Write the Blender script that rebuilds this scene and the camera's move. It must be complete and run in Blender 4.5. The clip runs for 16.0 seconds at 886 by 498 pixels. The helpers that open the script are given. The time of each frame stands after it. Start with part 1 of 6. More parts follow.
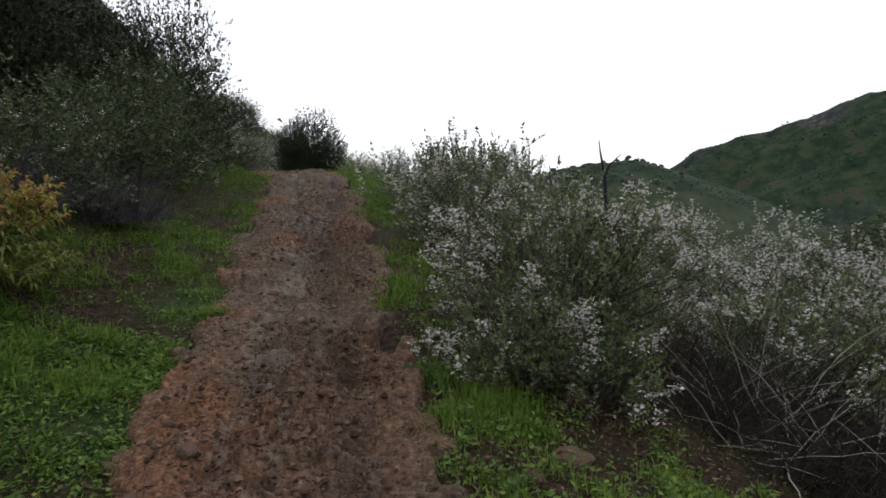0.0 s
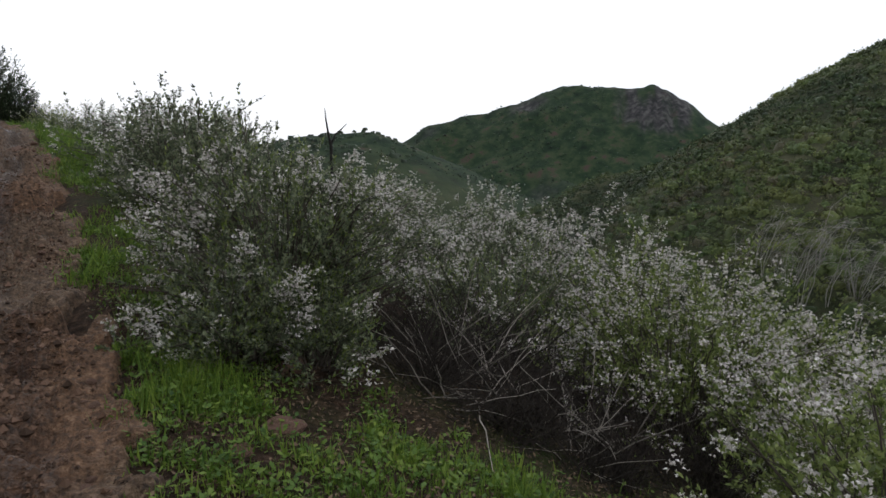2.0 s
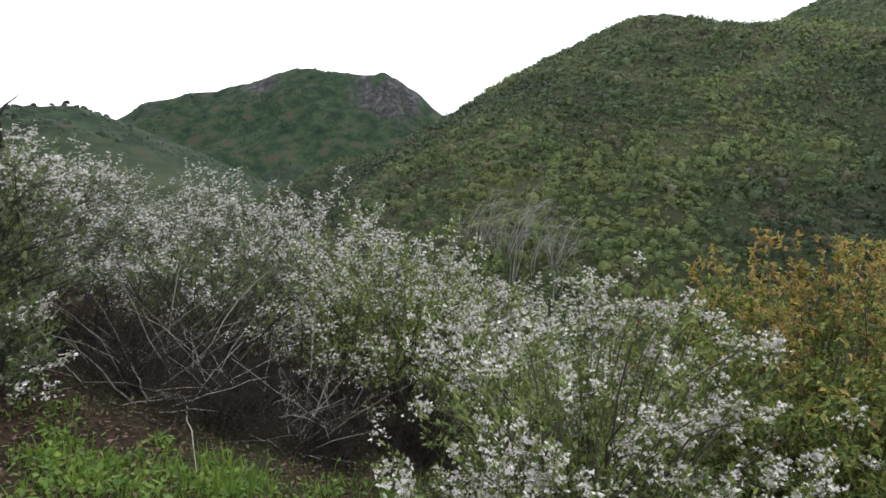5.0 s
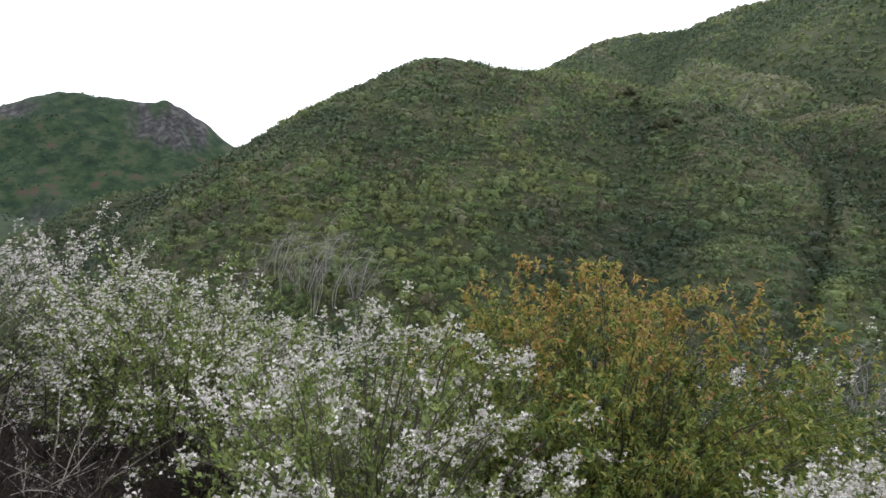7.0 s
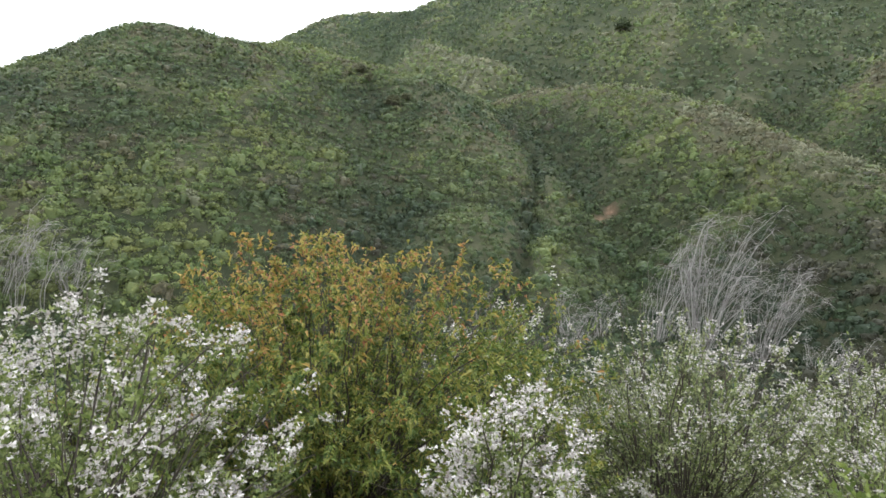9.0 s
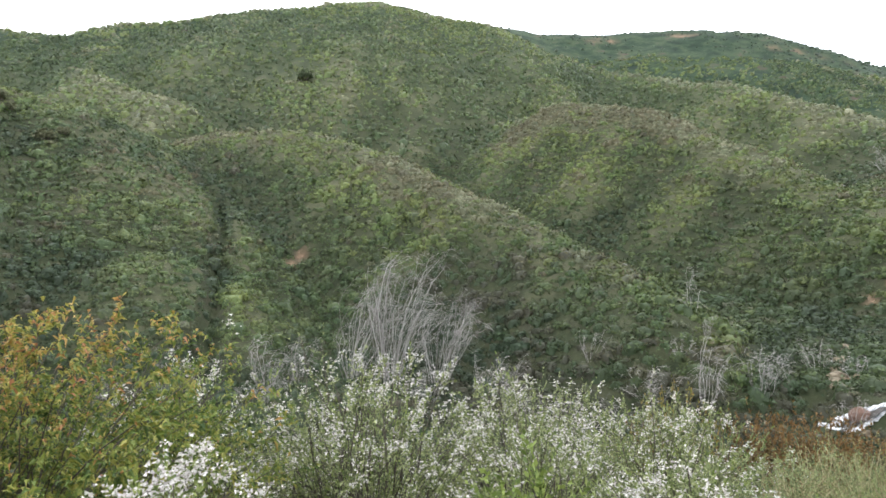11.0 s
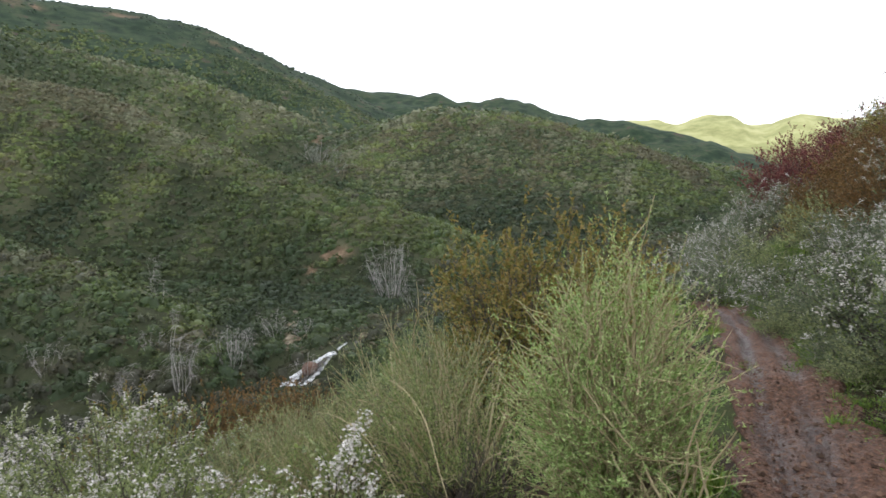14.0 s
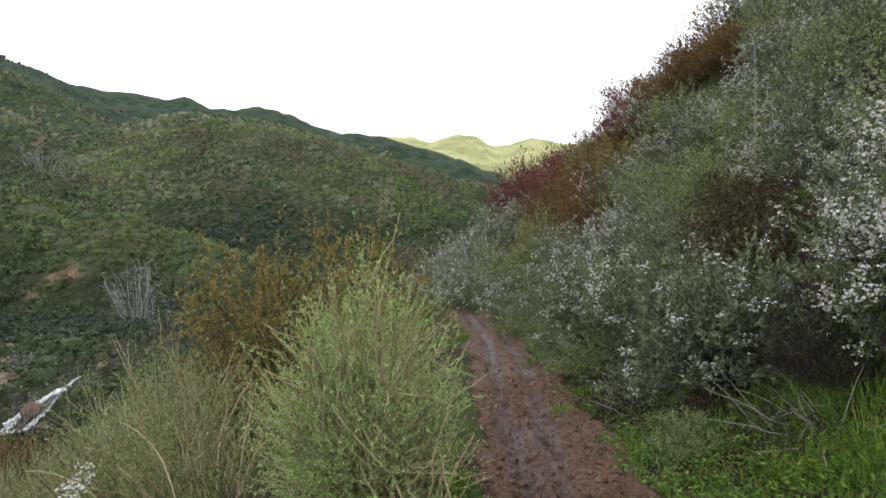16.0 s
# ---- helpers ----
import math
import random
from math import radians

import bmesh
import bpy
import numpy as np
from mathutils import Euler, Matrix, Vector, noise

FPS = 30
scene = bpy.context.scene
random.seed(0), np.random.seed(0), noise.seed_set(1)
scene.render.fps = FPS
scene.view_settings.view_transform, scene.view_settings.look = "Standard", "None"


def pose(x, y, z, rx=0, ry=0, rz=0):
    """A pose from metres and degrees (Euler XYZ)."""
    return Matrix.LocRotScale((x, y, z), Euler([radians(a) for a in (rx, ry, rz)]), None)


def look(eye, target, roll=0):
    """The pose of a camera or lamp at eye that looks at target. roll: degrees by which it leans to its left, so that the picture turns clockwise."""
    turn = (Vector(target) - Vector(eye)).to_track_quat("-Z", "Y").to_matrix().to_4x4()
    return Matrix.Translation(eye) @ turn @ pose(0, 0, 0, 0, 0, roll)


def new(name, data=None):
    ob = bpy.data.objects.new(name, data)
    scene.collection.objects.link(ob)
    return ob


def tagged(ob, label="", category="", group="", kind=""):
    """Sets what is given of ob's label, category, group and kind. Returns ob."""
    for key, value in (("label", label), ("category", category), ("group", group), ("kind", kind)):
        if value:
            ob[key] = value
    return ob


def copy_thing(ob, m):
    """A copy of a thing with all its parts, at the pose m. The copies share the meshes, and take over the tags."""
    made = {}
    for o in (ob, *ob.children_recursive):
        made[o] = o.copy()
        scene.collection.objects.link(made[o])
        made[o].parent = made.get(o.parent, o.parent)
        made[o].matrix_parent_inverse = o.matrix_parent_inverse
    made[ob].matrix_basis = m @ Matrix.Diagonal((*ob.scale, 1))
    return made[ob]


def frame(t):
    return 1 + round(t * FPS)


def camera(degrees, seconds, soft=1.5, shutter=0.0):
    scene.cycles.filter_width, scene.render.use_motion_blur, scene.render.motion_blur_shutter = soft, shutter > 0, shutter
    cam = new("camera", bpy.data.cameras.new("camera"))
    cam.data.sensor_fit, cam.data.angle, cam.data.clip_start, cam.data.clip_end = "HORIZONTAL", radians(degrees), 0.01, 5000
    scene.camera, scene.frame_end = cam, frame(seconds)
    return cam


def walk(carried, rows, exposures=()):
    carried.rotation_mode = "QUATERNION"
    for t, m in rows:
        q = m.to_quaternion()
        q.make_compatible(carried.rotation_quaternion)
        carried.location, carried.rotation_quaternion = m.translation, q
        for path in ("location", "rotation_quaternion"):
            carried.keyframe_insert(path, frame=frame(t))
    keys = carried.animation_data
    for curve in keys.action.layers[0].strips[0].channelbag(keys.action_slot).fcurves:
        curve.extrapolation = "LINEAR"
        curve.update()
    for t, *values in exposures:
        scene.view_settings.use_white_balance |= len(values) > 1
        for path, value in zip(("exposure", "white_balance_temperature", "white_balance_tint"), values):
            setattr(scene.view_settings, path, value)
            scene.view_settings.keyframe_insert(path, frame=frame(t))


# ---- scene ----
cam = camera(70.65, 16.0, soft=1.5, shutter=0.12)
PATH = [
    (0.0, 0.000, -0.000, 1.600, 85.00, 1.50, 0.00),
    (0.5, 0.075, 0.005, 1.596, 84.50, 1.03, -7.01),
    (1.0, 0.119, -0.004, 1.597, 84.48, -0.01, -13.46),
    (1.5, 0.129, 0.008, 1.587, 83.71, -0.43, -18.78),
    (2.0, 0.146, 0.003, 1.587, 82.07, -0.80, -23.49),
    (2.5, 0.169, 0.000, 1.591, 82.16, -0.95, -26.84),
    (3.0, 0.185, 0.005, 1.584, 82.18, -1.18, -31.07),
    (3.5, 0.207, -0.010, 1.591, 82.33, -1.43, -34.95),
    (6.0, 0.384, -0.151, 1.587, 81.75, -2.09, -56.57),
    (6.5, 0.398, -0.184, 1.590, 83.20, -1.93, -61.48),
    (7.0, 0.395, -0.248, 1.602, 84.76, -1.83, -65.24),
    (7.5, 0.381, -0.299, 1.609, 86.08, -1.90, -71.15),
    (8.0, 0.388, -0.346, 1.602, 86.61, -1.58, -77.11),
    (8.5, 0.378, -0.414, 1.589, 84.13, -0.86, -83.45),
    (9.0, 0.374, -0.463, 1.586, 83.08, -0.36, -88.50),
    (9.5, 0.387, -0.484, 1.590, 84.03, -0.03, -95.58),
    (12.0, 0.301, -0.714, 1.585, 87.02, 0.30, -127.73),
    (12.5, 0.283, -0.742, 1.582, 85.91, 0.46, -133.10),
    (13.0, 0.254, -0.782, 1.592, 85.75, -0.23, -140.21),
    (13.5, 0.193, -0.838, 1.603, 86.03, 1.51, -150.95),
    (14.0, 0.129, -0.871, 1.600, 85.30, 2.15, -162.89),
    (14.5, 0.091, -0.894, 1.591, 83.63, 2.12, -171.19),
    (15.0, 0.069, -0.912, 1.595, 82.72, 2.53, -176.97),
    (15.5, 0.064, -0.910, 1.612, 83.76, 2.80, 178.59),
    (16.0, 0.043, -0.918, 1.643, 85.70, 1.79, 175.63),
]
EXPOSURES = [(0.0, 1.5), (1.0, 1.4), (1.5, 1.36), (2.2, 1.55), (3.0, 2.0), (3.5, 2.1), (6.0, 2.55), (7.0, 2.50), (7.5, 2.45), (8.5, 2.5), (9.0, 3.02), (9.5, 3.32), (12.5, 3.12), (13.5, 2.95), (14.0, 2.5), (14.5, 2.35), (15.0, 2.4), (16.0, 2.4)]
walk(cam, [(t, pose(*p)) for t, *p in PATH], EXPOSURES)

# ---- light: white overcast sky, low sun blocked by the slope's made-up height out of view ----
SUN_AZ, SUN_EL = 305.0, 7.0
world = bpy.data.worlds.new("world")
scene.world = world
world.use_nodes = True
wn, wl = world.node_tree.nodes, world.node_tree.links
wn.clear()
sky = wn.new("ShaderNodeTexSky")
sky.sky_type, sky.sun_disc = "NISHITA", False
sky.sun_elevation, sky.sun_rotation = radians(SUN_EL), radians(SUN_AZ)
sky_bg, cloud_bg = wn.new("ShaderNodeBackground"), wn.new("ShaderNodeBackground")
sky_bg.inputs["Strength"].default_value = 0.05
cloud_bg.inputs["Color"].default_value = (0.95, 0.975, 1.05, 1)
cloud_bg.inputs["Strength"].default_value = 0.45
sky_mix, sky_out = wn.new("ShaderNodeMixShader"), wn.new("ShaderNodeOutputWorld")
sky_mix.inputs[0].default_value = 0.85
wl.new(sky.outputs[0], sky_bg.inputs[0])
wl.new(sky_bg.outputs[0], sky_mix.inputs[1])
wl.new(cloud_bg.outputs[0], sky_mix.inputs[2])
wl.new(sky_mix.outputs[0], sky_out.inputs[0])
sun = new("sun", bpy.data.lights.new("sun", "SUN"))
sun.data.energy, sun.data.angle, sun.data.color = 5.0, radians(0.6), (1.0, 0.93, 0.8)
sun_dir = Vector((math.sin(radians(SUN_AZ)) * math.cos(radians(SUN_EL)), math.cos(radians(SUN_AZ)) * math.cos(radians(SUN_EL)), math.sin(radians(SUN_EL))))
sun.matrix_world = look(sun_dir * 500, (0, 0, 0))


# ---- materials ----
def material(name, colors, rough=0.6, scale=8.0, bump=0.0, bump_scale=40.0, island=0.0, translucent=0.0, stains=None, spec=0.3, metal=0.0):
    """Colours blended by noise at two scales; island: how far single leaves or pieces differ in brightness and hue."""
    mat = bpy.data.materials.new(name)
    mat.use_nodes = True
    n, l = mat.node_tree.nodes, mat.node_tree.links
    bsdf = n["Principled BSDF"]
    tex = n.new("ShaderNodeTexCoord")
    noise1 = n.new("ShaderNodeTexNoise")
    noise1.inputs["Scale"].default_value, noise1.inputs["Detail"].default_value, noise1.inputs["Roughness"].default_value = scale, 8.0, 0.65
    l.new(tex.outputs["Object"], noise1.inputs["Vector"])
    ramp = n.new("ShaderNodeValToRGB")
    el = ramp.color_ramp.elements
    el[0].position, el[1].position = 0.3, 0.7
    el[0].color, el[1].color = (*colors[0], 1), (*colors[-1], 1)
    for i, c in enumerate(colors[1:-1]):
        e = el.new(0.3 + 0.4 * (i + 1) / (len(colors) - 1))
        e.color = (*c, 1)
    value = noise1.outputs["Fac"]
    if island:
        geo = n.new("ShaderNodeNewGeometry")
        mixv = n.new("ShaderNodeMix")
        mixv.inputs[0].default_value = island
        l.new(noise1.outputs["Fac"], mixv.inputs[2])
        mul = n.new("ShaderNodeMapRange")
        mul.inputs["To Min"].default_value, mul.inputs["To Max"].default_value = 0.15, 0.85
        l.new(geo.outputs["Random Per Island"], mul.inputs["Value"])
        l.new(mul.outputs[0], mixv.inputs[3])
        value = mixv.outputs[0]
    l.new(value, ramp.inputs["Fac"])
    color = ramp.outputs["Color"]
    if stains:
        noise2 = n.new("ShaderNodeTexNoise")
        noise2.inputs["Scale"].default_value, noise2.inputs["Detail"].default_value = stains[1], 6.0
        l.new(tex.outputs["Object"], noise2.inputs["Vector"])
        r2 = n.new("ShaderNodeMapRange")
        r2.inputs["From Min"].default_value, r2.inputs["From Max"].default_value = stains[2], stains[2] + 0.12
        l.new(noise2.outputs["Fac"], r2.inputs["Value"])
        m2 = n.new("ShaderNodeMix")
        m2.data_type = "RGBA"
        l.new(r2.outputs[0], m2.inputs[0])
        l.new(color, m2.inputs[6])
        m2.inputs[7].default_value = (*stains[0], 1)
        color = m2.outputs[2]
    l.new(color, bsdf.inputs["Base Color"])
    bsdf.inputs["Roughness"].default_value = rough
    bsdf.inputs["Specular IOR Level"].default_value = spec
    bsdf.inputs["Metallic"].default_value = metal
    if bump:
        nb = n.new("ShaderNodeTexNoise")
        nb.inputs["Scale"].default_value, nb.inputs["Detail"].default_value = bump_scale, 8.0
        l.new(tex.outputs["Object"], nb.inputs["Vector"])
        b = n.new("ShaderNodeBump")
        b.inputs["Strength"].default_value, b.inputs["Distance"].default_value = 0.8, bump
        l.new(nb.outputs["Fac"], b.inputs["Height"])
        l.new(b.outputs[0], bsdf.inputs["Normal"])
    if translucent:
        tr = n.new("ShaderNodeBsdfTranslucent")
        l.new(color, tr.inputs["Color"])
        mx = n.new("ShaderNodeMixShader")
        mx.inputs[0].default_value = translucent
        l.new(bsdf.outputs[0], mx.inputs[1])
        l.new(tr.outputs[0], mx.inputs[2])
        l.new(mx.outputs[0], n["Material Output"].inputs["Surface"])
    return mat


M_LEAF_GREY = material("grey_green_leaf", [(0.07, 0.088, 0.052), (0.155, 0.184, 0.108), (0.25, 0.28, 0.165)], 0.6, 3.0, island=0.7, translucent=0.35)
M_LEAF_DULL = material("dull_green_leaf", [(0.034, 0.052, 0.024), (0.088, 0.118, 0.055), (0.16, 0.195, 0.098)], 0.6, 3.0, island=0.7, translucent=0.3)
M_LEAF_FRESH = material("fresh_leaf", [(0.09, 0.13, 0.03), (0.17, 0.23, 0.055), (0.27, 0.33, 0.09)], 0.55, 3.0, island=0.7, translucent=0.35)
M_LEAF_FEATHER = material("pale_feathery_leaf", [(0.18, 0.29, 0.08), (0.34, 0.46, 0.155), (0.52, 0.62, 0.28)], 0.6, 3.0, island=0.6, translucent=0.3)
M_LEAF_SUMAC = material("sumac_leaf", [(0.05, 0.09, 0.02), (0.125, 0.175, 0.036), (0.21, 0.245, 0.052), (0.31, 0.29, 0.07)], 0.45, 1.6, island=0.6, translucent=0.3)
M_LEAF_SUMAC_TIP = material("sumac_tip_leaf", [(0.17, 0.19, 0.045), (0.38, 0.33, 0.08), (0.44, 0.29, 0.09), (0.4, 0.18, 0.09)], 0.45, 1.6, island=0.6, translucent=0.35)
M_LEAF_SAGE = material("sage_leaf", [(0.1, 0.125, 0.055), (0.215, 0.25, 0.11), (0.36, 0.39, 0.19)], 0.6, 3.0, island=0.6, translucent=0.3)
M_LEAF_OLIVE = material("yellow_green_leaf", [(0.09, 0.12, 0.04), (0.19, 0.24, 0.08), (0.31, 0.36, 0.13)], 0.6, 3.0, island=0.7, translucent=0.35)
# dry twigs, near black so that tangles of them also pass for shade
M_TWIG_AND_SHADE = material("dark_twig_and_shade", [(0.018, 0.014, 0.011), (0.05, 0.04, 0.032)], 0.9, 10.0, island=0.5)
M_TWIG_PURPLE = material("purplish_grey_twig", [(0.045, 0.038, 0.045), (0.12, 0.105, 0.115)], 0.85, 10.0, island=0.6)
M_LEAF_RUST = material("rust_leaf", [(0.075, 0.062, 0.02), (0.175, 0.09, 0.032), (0.215, 0.135, 0.045)], 0.6, 2.0, island=0.6, translucent=0.2)
M_LEAF_BROWN = material("brown_olive_leaf", [(0.03, 0.026, 0.013), (0.07, 0.056, 0.026), (0.125, 0.095, 0.042)], 0.6, 2.0, island=0.6, translucent=0.2)
M_LEAF_RED = material("dark_red_leaf", [(0.075, 0.02, 0.024), (0.165, 0.04, 0.042), (0.215, 0.085, 0.06)], 0.6, 2.0, island=0.6, translucent=0.2)
M_LEAF_OCHRE = material("ochre_leaf", [(0.11, 0.12, 0.028), (0.23, 0.2, 0.05), (0.31, 0.205, 0.065)], 0.55, 2.0, island=0.6, translucent=0.2)
M_LEAF_DARK = material("dark_green_leaf", [(0.012, 0.022, 0.01), (0.026, 0.043, 0.016), (0.045, 0.066, 0.024)], 0.5, 2.0, island=0.6, translucent=0.15)
M_BLOSSOM = material("white_blossom", [(0.44, 0.4, 0.37), (0.65, 0.61, 0.58), (0.82, 0.79, 0.76)], 0.8, 4.0, island=0.6, translucent=0.25)
M_TWIG = material("grey_twig", [(0.06, 0.05, 0.04), (0.13, 0.11, 0.09)], 0.85, 10.0, island=0.5)
M_TWIG_PALE = material("pale_dry_twig", [(0.19, 0.168, 0.145), (0.4, 0.36, 0.315)], 0.85, 10.0, island=0.7)
M_TWIG_TAN = material("tan_stem", [(0.26, 0.2, 0.11), (0.5, 0.42, 0.26)], 0.8, 10.0, island=0.5)
M_DEADWOOD = material("weathered_deadwood", [(0.16, 0.148, 0.138), (0.42, 0.4, 0.375)], 0.9, 3.0, island=0.6)
M_CHAR = material("charred_wood", [(0.012, 0.011, 0.01), (0.03, 0.027, 0.025)], 0.9, 20.0, bump=0.01)
M_GRASS = material("young_grass", [(0.05, 0.11, 0.018), (0.14, 0.23, 0.036), (0.28, 0.37, 0.065)], 0.5, 3.5, island=0.4, translucent=0.35)
M_WEED = material("broadleaf_weed", [(0.034, 0.08, 0.012), (0.092, 0.168, 0.024), (0.2, 0.275, 0.044)], 0.5, 5.0, island=0.4, translucent=0.3)
M_STONE = material("red_brown_stone", [(0.065, 0.038, 0.028), (0.13, 0.074, 0.052), (0.2, 0.125, 0.09)], 0.75, 9.0, bump=0.01, bump_scale=25.0, stains=((0.2, 0.15, 0.11), 14.0, 0.62))
M_ROCK = material("pale_creek_rock", [(0.045, 0.037, 0.026), (0.13, 0.105, 0.07), (0.3, 0.255, 0.18)], 0.85, 0.9, bump=0.15, bump_scale=2.0)


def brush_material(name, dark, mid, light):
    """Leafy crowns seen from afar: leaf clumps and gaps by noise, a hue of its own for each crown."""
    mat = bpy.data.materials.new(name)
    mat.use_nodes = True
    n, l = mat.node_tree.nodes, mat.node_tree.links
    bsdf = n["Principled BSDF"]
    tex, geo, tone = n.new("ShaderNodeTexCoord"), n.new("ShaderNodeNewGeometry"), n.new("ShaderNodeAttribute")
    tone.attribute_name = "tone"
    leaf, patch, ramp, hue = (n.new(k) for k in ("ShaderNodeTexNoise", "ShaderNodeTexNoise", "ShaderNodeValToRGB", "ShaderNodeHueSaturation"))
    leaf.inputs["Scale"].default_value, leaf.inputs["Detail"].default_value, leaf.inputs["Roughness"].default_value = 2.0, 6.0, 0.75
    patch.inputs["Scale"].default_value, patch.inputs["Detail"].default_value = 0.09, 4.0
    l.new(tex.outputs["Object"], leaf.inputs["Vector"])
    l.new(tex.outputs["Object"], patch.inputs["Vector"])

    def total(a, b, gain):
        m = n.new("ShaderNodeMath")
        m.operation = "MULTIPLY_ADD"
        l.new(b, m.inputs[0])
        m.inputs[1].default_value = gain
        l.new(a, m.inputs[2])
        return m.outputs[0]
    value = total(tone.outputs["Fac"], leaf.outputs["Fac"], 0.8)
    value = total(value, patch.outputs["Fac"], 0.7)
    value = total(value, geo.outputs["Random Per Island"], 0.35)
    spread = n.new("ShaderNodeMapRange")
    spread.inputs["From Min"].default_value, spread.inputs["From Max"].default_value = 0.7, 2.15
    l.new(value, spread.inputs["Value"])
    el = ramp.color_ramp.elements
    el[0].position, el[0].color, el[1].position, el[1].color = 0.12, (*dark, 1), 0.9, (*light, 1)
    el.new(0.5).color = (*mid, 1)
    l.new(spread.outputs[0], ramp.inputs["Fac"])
    turn = n.new("ShaderNodeMapRange")
    turn.inputs["From Min"].default_value, turn.inputs["From Max"].default_value = 0.35, 0.65
    turn.inputs["To Min"].default_value, turn.inputs["To Max"].default_value = 0.482, 0.522
    shift = n.new("ShaderNodeTexNoise")
    shift.inputs["Scale"].default_value, shift.inputs["Detail"].default_value = 0.16, 4.0
    l.new(tex.outputs["Object"], shift.inputs["Vector"])
    l.new(shift.outputs["Fac"], turn.inputs["Value"])
    l.new(turn.outputs[0], hue.inputs["Hue"])
    l.new(ramp.outputs["Color"], hue.inputs["Color"])
    l.new(hue.outputs["Color"], bsdf.inputs["Base Color"])
    bsdf.inputs["Roughness"].default_value, bsdf.inputs["Specular IOR Level"].default_value = 0.6, 0.25
    return mat


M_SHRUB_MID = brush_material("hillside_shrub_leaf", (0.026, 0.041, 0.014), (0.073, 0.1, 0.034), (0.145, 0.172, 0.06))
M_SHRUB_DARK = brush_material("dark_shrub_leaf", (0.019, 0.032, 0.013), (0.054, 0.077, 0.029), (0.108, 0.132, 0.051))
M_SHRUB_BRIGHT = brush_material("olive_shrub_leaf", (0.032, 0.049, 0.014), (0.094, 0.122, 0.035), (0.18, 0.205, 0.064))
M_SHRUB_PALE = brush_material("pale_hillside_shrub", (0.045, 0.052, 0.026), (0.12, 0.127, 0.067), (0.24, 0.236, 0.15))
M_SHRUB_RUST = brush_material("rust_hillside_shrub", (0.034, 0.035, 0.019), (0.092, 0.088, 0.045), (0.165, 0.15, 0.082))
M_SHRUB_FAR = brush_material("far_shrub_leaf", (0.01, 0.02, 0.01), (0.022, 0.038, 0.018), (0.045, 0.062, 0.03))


def ground_material():
    """Hill ground: green brush cover over soil, with bare rock and soil by the mesh's own masks."""
    mat = bpy.data.materials.new("hill_ground")
    mat.use_nodes = True
    n, l = mat.node_tree.nodes, mat.node_tree.links
    bsdf = n["Principled BSDF"]
    tex = n.new("ShaderNodeTexCoord")

    def noise_of(scale, detail=8.0):
        t = n.new("ShaderNodeTexNoise")
        t.inputs["Scale"].default_value, t.inputs["Detail"].default_value, t.inputs["Roughness"].default_value = scale, detail, 0.65
        l.new(tex.outputs["Object"], t.inputs["Vector"])
        return t.outputs["Fac"]

    def ramp_of(value, stops):
        r = n.new("ShaderNodeValToRGB")
        r.color_ramp.elements[0].position, r.color_ramp.elements[0].color = stops[0][0], (*stops[0][1], 1)
        r.color_ramp.elements[1].position, r.color_ramp.elements[1].color = stops[-1][0], (*stops[-1][1], 1)
        for p, c in stops[1:-1]:
            r.color_ramp.elements.new(p).color = (*c, 1)
        l.new(value, r.inputs["Fac"])
        return r.outputs["Color"]

    def mix_of(fac, a, b):
        m = n.new("ShaderNodeMix")
        m.data_type = "RGBA"
        l.new(fac, m.inputs[0])
        l.new(a, m.inputs[6])
        l.new(b, m.inputs[7])
        return m.outputs[2]

    def attr(name):
        a = n.new("ShaderNodeAttribute")
        a.attribute_name = name
        return a.outputs["Fac"]

    green = ramp_of(noise_of(0.03), [(0.3, (0.018, 0.027, 0.012)), (0.5, (0.036, 0.047, 0.021)), (0.7, (0.066, 0.07, 0.033))])
    speck = ramp_of(noise_of(0.8), [(0.35, (0.012, 0.018, 0.009)), (0.55, (0.036, 0.046, 0.02)), (0.72, (0.095, 0.09, 0.05))])
    half = n.new("ShaderNodeValue")
    half.outputs[0].default_value = 0.5
    cover = mix_of(half.outputs[0], green, speck)
    own = ramp_of(attr("tone"), [(0.0, (0.022, 0.034, 0.015)), (0.5, (0.05, 0.066, 0.026)), (0.75, (0.085, 0.095, 0.04)), (0.9, (0.11, 0.105, 0.07)), (1.0, (0.1, 0.07, 0.04))])
    cover = mix_of(half.outputs[0], cover, own)
    # litter and soil under the brush, darkened to include the canopy's shade
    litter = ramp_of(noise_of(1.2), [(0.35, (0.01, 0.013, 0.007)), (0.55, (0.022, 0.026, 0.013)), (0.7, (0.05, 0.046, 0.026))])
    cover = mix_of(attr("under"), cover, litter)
    # dry grass on crests; on the crag its paleness also paints lit spur edges
    dry = ramp_of(noise_of(0.35), [(0.35, (0.05, 0.056, 0.03)), (0.55, (0.1, 0.1, 0.055)), (0.7, (0.165, 0.15, 0.1))])
    cover = mix_of(attr("crest"), cover, dry)
    distant = ramp_of(noise_of(0.07, 12.0), [(0.32, (0.006, 0.013, 0.008)), (0.46, (0.015, 0.032, 0.015)), (0.58, (0.034, 0.052, 0.024)), (0.66, (0.06, 0.042, 0.034))])
    cover = mix_of(attr("far"), cover, distant)
    meadow = ramp_of(noise_of(0.02), [(0.35, (0.2, 0.21, 0.08)), (0.55, (0.34, 0.34, 0.15)), (0.7, (0.45, 0.42, 0.22))])
    cover = mix_of(attr("meadow"), cover, meadow)
    soil = ramp_of(noise_of(16.0, 12.0), [(0.32, (0.01, 0.0065, 0.0045)), (0.5, (0.034, 0.021, 0.013)), (0.66, (0.085, 0.052, 0.033))])
    stretch = n.new("ShaderNodeMapping")
